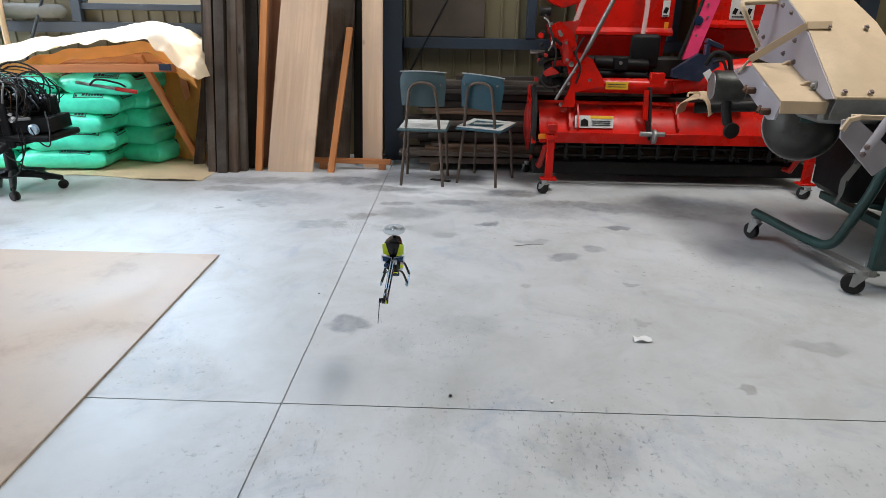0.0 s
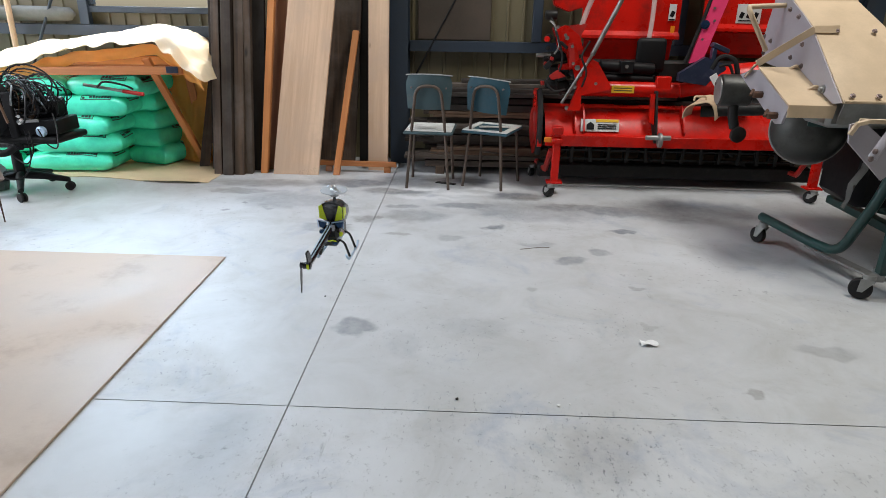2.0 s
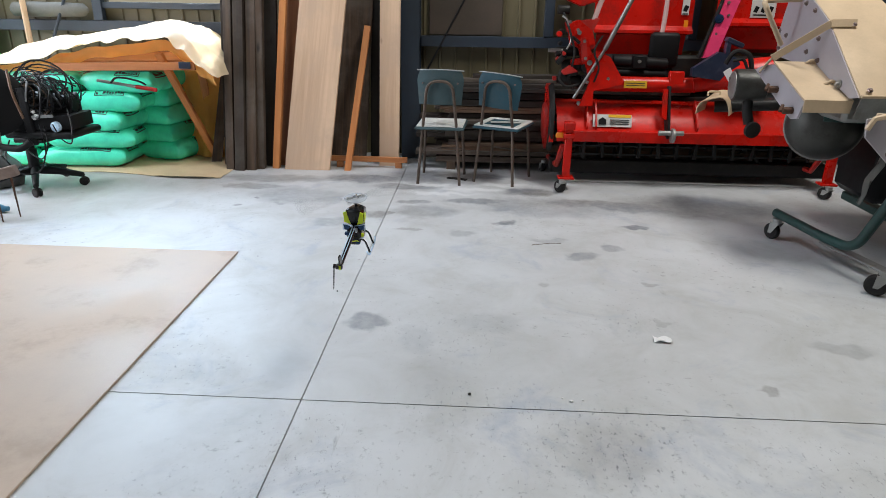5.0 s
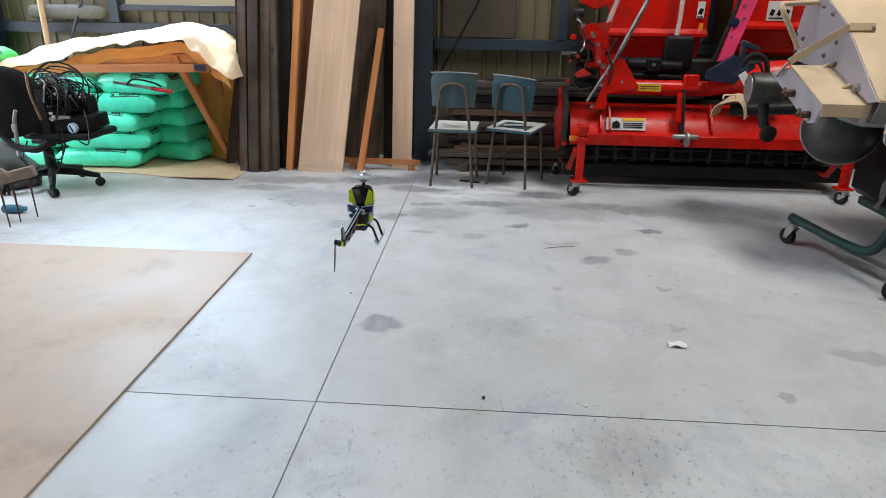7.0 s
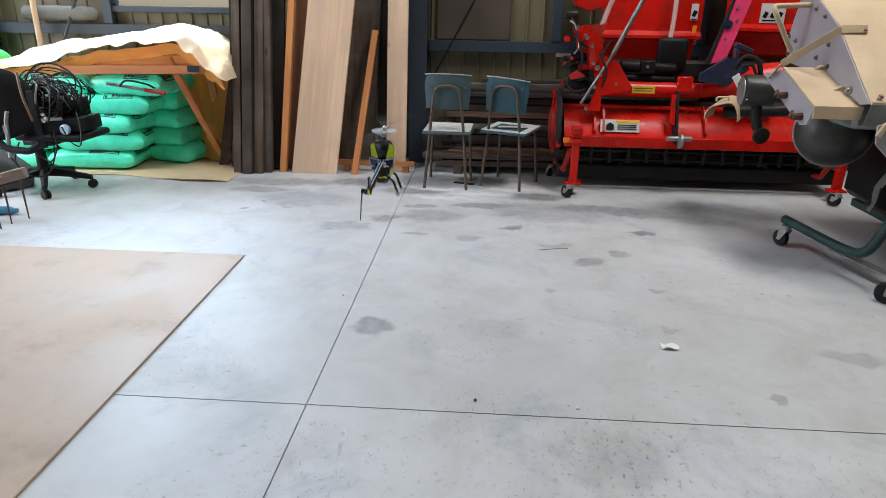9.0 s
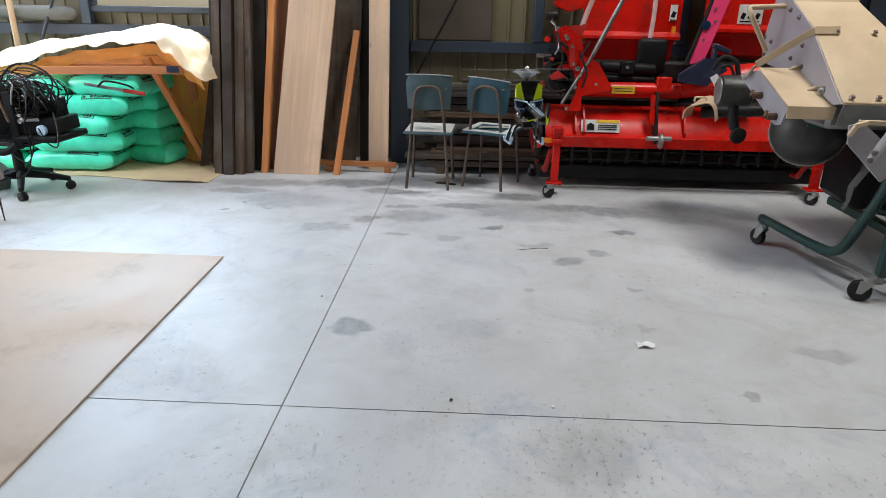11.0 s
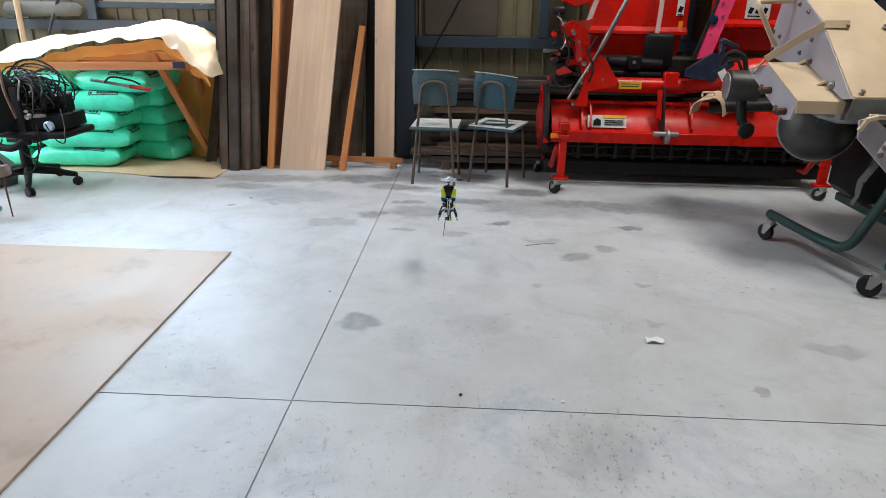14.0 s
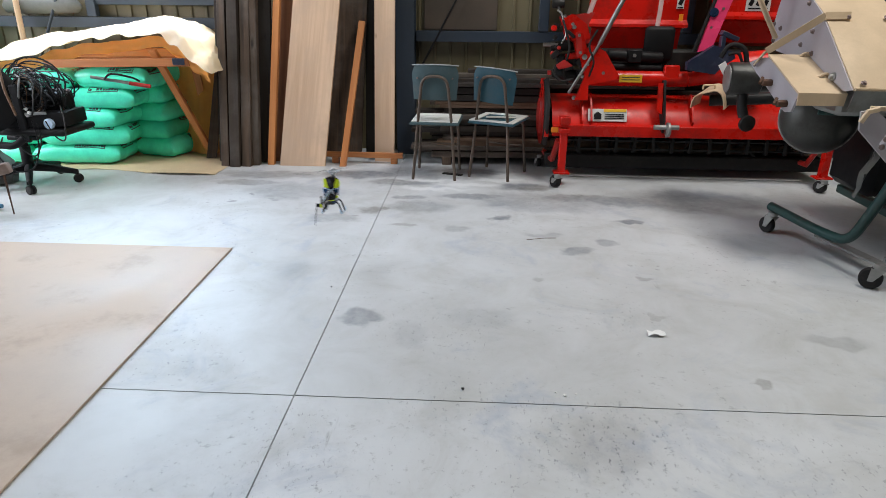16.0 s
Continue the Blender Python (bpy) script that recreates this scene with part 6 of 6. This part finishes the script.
bm = bmesh.new()
shell(bm, [(-0.046, 0.024, 0.000, 0.040), (-0.042, 0.033, -0.006, 0.046), (-0.02, 0.0325, -0.025, 0.046), (0.02, 0.025, -0.040, 0.035),
           (0.06, 0.018, -0.045, 0.012), (0.10, 0.010, -0.043, -0.012), (0.115, 0.004, -0.034, -0.024)], 24, 3.4)
bmesh.ops.scale(bm, vec=(0.92, 1, 1), verts=bm.verts)
canopy = part("canopy", bm, M_CARBON, heli, "glossy black canopy", smooth=50)
for s in (-1, 1):
    bm = bmesh.new()
    add_plate(bm, [(s * 0.012, -0.0475, -0.003), (s * 0.034, -0.0455, 0.002), (s * 0.0345, -0.0445, 0.036), (s * 0.0245, -0.0475, 0.041)], 0.003)
    bmesh.ops.scale(bm, vec=(0.94, 1, 1), verts=bm.verts)
    part("stripe", bm, M_NEON, canopy, "neon yellow rear panel", smooth=0)
    bm = bmesh.new()
    add_plate(bm, [(s * 0.0355, -0.042, 0.002), (s * 0.0325, -0.008, 0.004), (s * 0.0325, -0.008, 0.022), (s * 0.0365, -0.042, 0.036)], 0.0025)
    bmesh.ops.scale(bm, vec=(0.92, 1, 1), verts=bm.verts)
    part("stripe", bm, M_NEON, canopy, "neon yellow side panel", smooth=0)
    bm = bmesh.new()
    add_plate(bm, [(s * 0.010, -0.049, -0.009), (s * 0.034, -0.047, -0.005), (s * 0.031, -0.048, -0.022), (s * 0.020, -0.0495, -0.024)], 0.004)
    part("side_panel", bm, M_BLUEM, canopy, "blue anodised frame panel", smooth=0)
    bm = bmesh.new()
    add_tube(bm, [(s * 0.003, -0.0515, -0.008), (s * 0.037, -0.0495, -0.002), (s * 0.0345, -0.0505, -0.024)], 0.0017, 6)
    part("trim", bm, M_PALEB, canopy, "pale blue edging")
bm = bmesh.new()
add_box(bm, (0, -0.01, -0.05), (0.034, 0.10, 0.05), bev=0.004)
add_box(bm, (0, -0.045, -0.036), (0.046, 0.03, 0.028), bev=0.004)
add_cyl(bm, (0, 0.0, -0.05), (0, 0, 0.06), 0.0045, n=10)
part("frame", bm, M_CARBON, heli, "black carbon frame")
bm = bmesh.new()
add_cyl(bm, (0.022, -0.052, -0.045), (0.022, -0.03, -0.045), 0.010, n=14, bev=0.001)
add_cyl(bm, (-0.022, -0.052, -0.04), (-0.022, -0.03, -0.04), 0.007, n=14, bev=0.001)
add_box(bm, (0.006, -0.062, -0.018), (0.016, 0.012, 0.014), bev=0.002)
part("motor", bm, M_SILVER, heli, "silver servo and motor parts")
for x, z, mt in ((-0.012, -0.052, M_SILVER), (0.014, -0.060, M_BLUEM), (-0.02, -0.028, M_BLUEM)):
    bm = bmesh.new()
    add_box(bm, (x, -0.066, z), (0.014, 0.012, 0.009), bev=0.0015)
    part("servo", bm, mt, heli, "small servo case")
bm = bmesh.new()
add_tube(bm, rounded([(0.02, -0.064, -0.06), (0.012, -0.072, -0.05), (-0.006, -0.07, -0.056), (-0.016, -0.066, -0.045)], 0.01), 0.0016, 6)
part("wire", bm, M_NEON, heli, "yellow wire")
bm = bmesh.new()
add_cyl(bm, (0.026, -0.054, -0.040), (0.026, -0.048, -0.040), 0.006, n=12)
part("collar", bm, M_NEON, heli, "neon yellow collar")
for s in (-1, 1):
    for y in (-0.03, 0.03):
        bm = bmesh.new()
        add_tube(bm, rounded([(s * 0.012, y, -0.066), (s * 0.028, y, -0.074), (s * 0.043, y - 0.005, -0.114)], 0.012), 0.0032, 8, squash=1.6)
        part("strut", bm, M_CARBON, heli, "black landing strut")
    bm = bmesh.new()
    add_tube(bm, rounded([(s * 0.040, -0.060, -0.098), (s * 0.044, -0.05, -0.117), (s * 0.044, 0.045, -0.117), (s * 0.042, 0.06, -0.108)], 0.02), 0.0032, 8)
    part("skid", bm, M_PALEB, heli, "pale blue landing skid")
bm = bmesh.new()
add_box(bm, (0, -0.028, -0.069), (0.034, 0.006, 0.006), bev=0.001)
add_box(bm, (0, 0.03, -0.069), (0.034, 0.006, 0.006), bev=0.001)
part("cross_member", bm, M_CARBON, heli)
bm = bmesh.new()
add_tube(bm, [(0, -0.04, -0.018), (0, -0.15, -0.028), (0, -0.258, -0.036)], 0.0085, 12)
part("tail_boom", bm, M_CARBON, heli, "black carbon tail boom")
# highlight along the black boom, modelled as two thin pale lines
bm = bmesh.new()
for s in (-1, 1):
    add_tube(bm, [(s * 0.004, -0.05, -0.010), (s * 0.004, -0.15, -0.019), (s * 0.003, -0.24, -0.0268)], 0.0013, 6)
part("control_rod", bm, M_PALEB, heli, "pale blue lines for the highlight along the boom")
bm = bmesh.new()
add_plate(bm, [(0.006, -0.235, -0.03), (0.006, -0.262, -0.03), (0.006, -0.268, 0.004), (0.006, -0.252, 0.004)], 0.004)
part("tail_fin", bm, M_CARBON, heli, "black tail fin")
bm = bmesh.new()
add_cyl(bm, (-0.010, -0.255, -0.036), (0.009, -0.255, -0.036), 0.0085, n=14, bev=0.0015)
tail_case = part("tail_case", bm, M_CARBON, heli, "black tail gear case")
bm = bmesh.new()
add_cyl(bm, (0.0, -0.255, -0.036), (0.006, -0.255, -0.036), 0.0095, n=14, bev=0.001)
part("band", bm, M_NEON, tail_case, "neon yellow band")
tail_rotor = part("tail_rotor", (lambda b: (add_cyl(b, (-0.005, 0, 0), (0.002, 0, 0), 0.007, n=10), b)[1])(bmesh.new()), M_CARBON, heli, "black tail rotor hub", m=pose(-0.013, -0.255, -0.035))
bm = bmesh.new()
add_plate(bm, [(-0.002, -0.004, -0.005), (-0.002, 0.004, -0.005), (-0.002, 0.006, -0.03), (-0.002, 0.002, -0.082), (-0.002, -0.002, -0.084), (-0.002, -0.006, -0.03)], 0.002)
part("tail_blade", bm, M_CARBON, tail_rotor, "thin black tail blade", smooth=0)
bm = bmesh.new()
add_lathe(bm, (0, 0, -0.010), (0, 0, 1), [(0, 0.006), (0.002, 0.011), (0.008, 0.010), (0.011, 0.005), (0.016, 0.006), (0.019, 0.003)], 16)
main_rotor = part("main_rotor", bm, M_SILVER, heli, "polished rotor head", m=pose(0, 0, 0.072))
bm = bmesh.new()
add_lathe(bm, (0, 0, -0.022), (0, 0, 1), [(0, 0.010), (0.004, 0.014), (0.012, 0.026), (0.016, 0.037), (0.018, 0.037), (0.019, 0.010)], 28)
part("rotor_cup", bm, M_CUP, main_rotor, "clear grey flared rotor cup")
bm = bmesh.new()
add_box(bm, (0, 0, -0.002), (0.066, 0.013, 0.007), bev=0.003, seg=2)
add_box(bm, (0, 0, -0.006), (0.02, 0.05, 0.004), bev=0.0015)
add_box(bm, (0.012, 0.012, -0.012), (0.045, 0.006, 0.004), (0, 0, 30), bev=0.001)
part("blade_grip", bm, M_SILVER, main_rotor, "polished blade grips")
for s in (-1, 1):
    bm = bmesh.new()
    add_plate(bm, [(s * 0.036, -0.005, 0.001), (s * 0.05, -0.007, 0.001), (s * 0.195, -0.006, 0.001), (s * 0.2, 0.003, 0.001), (s * 0.19, 0.006, 0.001), (s * 0.036, 0.005, 0.001)], 0.002)
    part("rotor_blade", bm, M_BLADE, main_rotor, "thin grey-blue rotor blade", smooth=0)


HELI_ROWS = [(0, 0.341, 0.240, 0.447, 9, -0.8), (0.5, 0.313, 0.193, 0.473, 10, -1.6), (1, 0.250, -0.013, 0.630, 4, -3.0), (1.5, 0.188, -0.119, 0.716, 1, -3.5),
             (2, 0.185, -0.025, 0.653, 5, -5.0), (2.5, 0.213, 0.092, 0.486, 6, -4.0), (3, 0.216, 0.171, 0.337, 8, -3.8), (3.5, 0.221, 0.267, 0.291, 9, -4.2),
             (4, 0.211, 0.354, 0.357, 12, -3.0), (4.2, 0.195, 0.370, 0.404, 12, -3.2), (6.3, 0.130, 0.011, 0.616, 1, -1.5), (6.5, 0.134, -0.005, 0.632, 0, -1.5),
             (7, 0.177, -0.002, 0.680, 1, -2.0), (7.5, 0.255, -0.001, 0.726, 0, -0.5), (8, 0.281, 0.102, 0.752, 2, -0.5), (8.5, 0.226, 0.270, 0.821, 6, -2.0),
             (9, 0.240, 0.158, 0.782, 3, -1.5), (9.2, 0.261, 0.137, 0.723, 4, -1.5), (11.3, 0.734, 0.050, 1.005, -4, 6.5), (11.5, 0.728, 0.131, 1.017, -3, 6.5),
             (12, 0.615, 0.402, 0.941, 2, -1.5), (12.5, 0.427, 0.602, 0.728, 2, 1.5), (13, 0.341, 0.760, 0.531, 3, 3.5), (13.5, 0.356, 0.958, 0.455, 3, 4.0),
             (14, 0.444, 1.146, 0.373, 1, 3.5), (14.5, 0.500, 1.267, 0.361, 1, 3.0), (15, 0.403, 1.314, 0.323, 0, 3.0), (15.5, 0.182, 1.232, 0.301, -3, 2.0),
             (16, -0.070, 1.027, 0.406, -5, 0.5)]


def motions():
    walk(heli, [(t, pose(x, y, z, rx, 0, rz)) for t, x, y, z, rx, rz in HELI_ROWS])
    walk(main_rotor, [(i / 30, pose(0, 0.0, 0.072, 0, 0, (83 * i) % 360)) for i in range(481)])
    walk(tail_rotor, [(0.5 * i, pose(-0.013, -0.255, -0.035, 6 * math.sin(i * 1.9), 6, 0)) for i in range(33)])


motions()
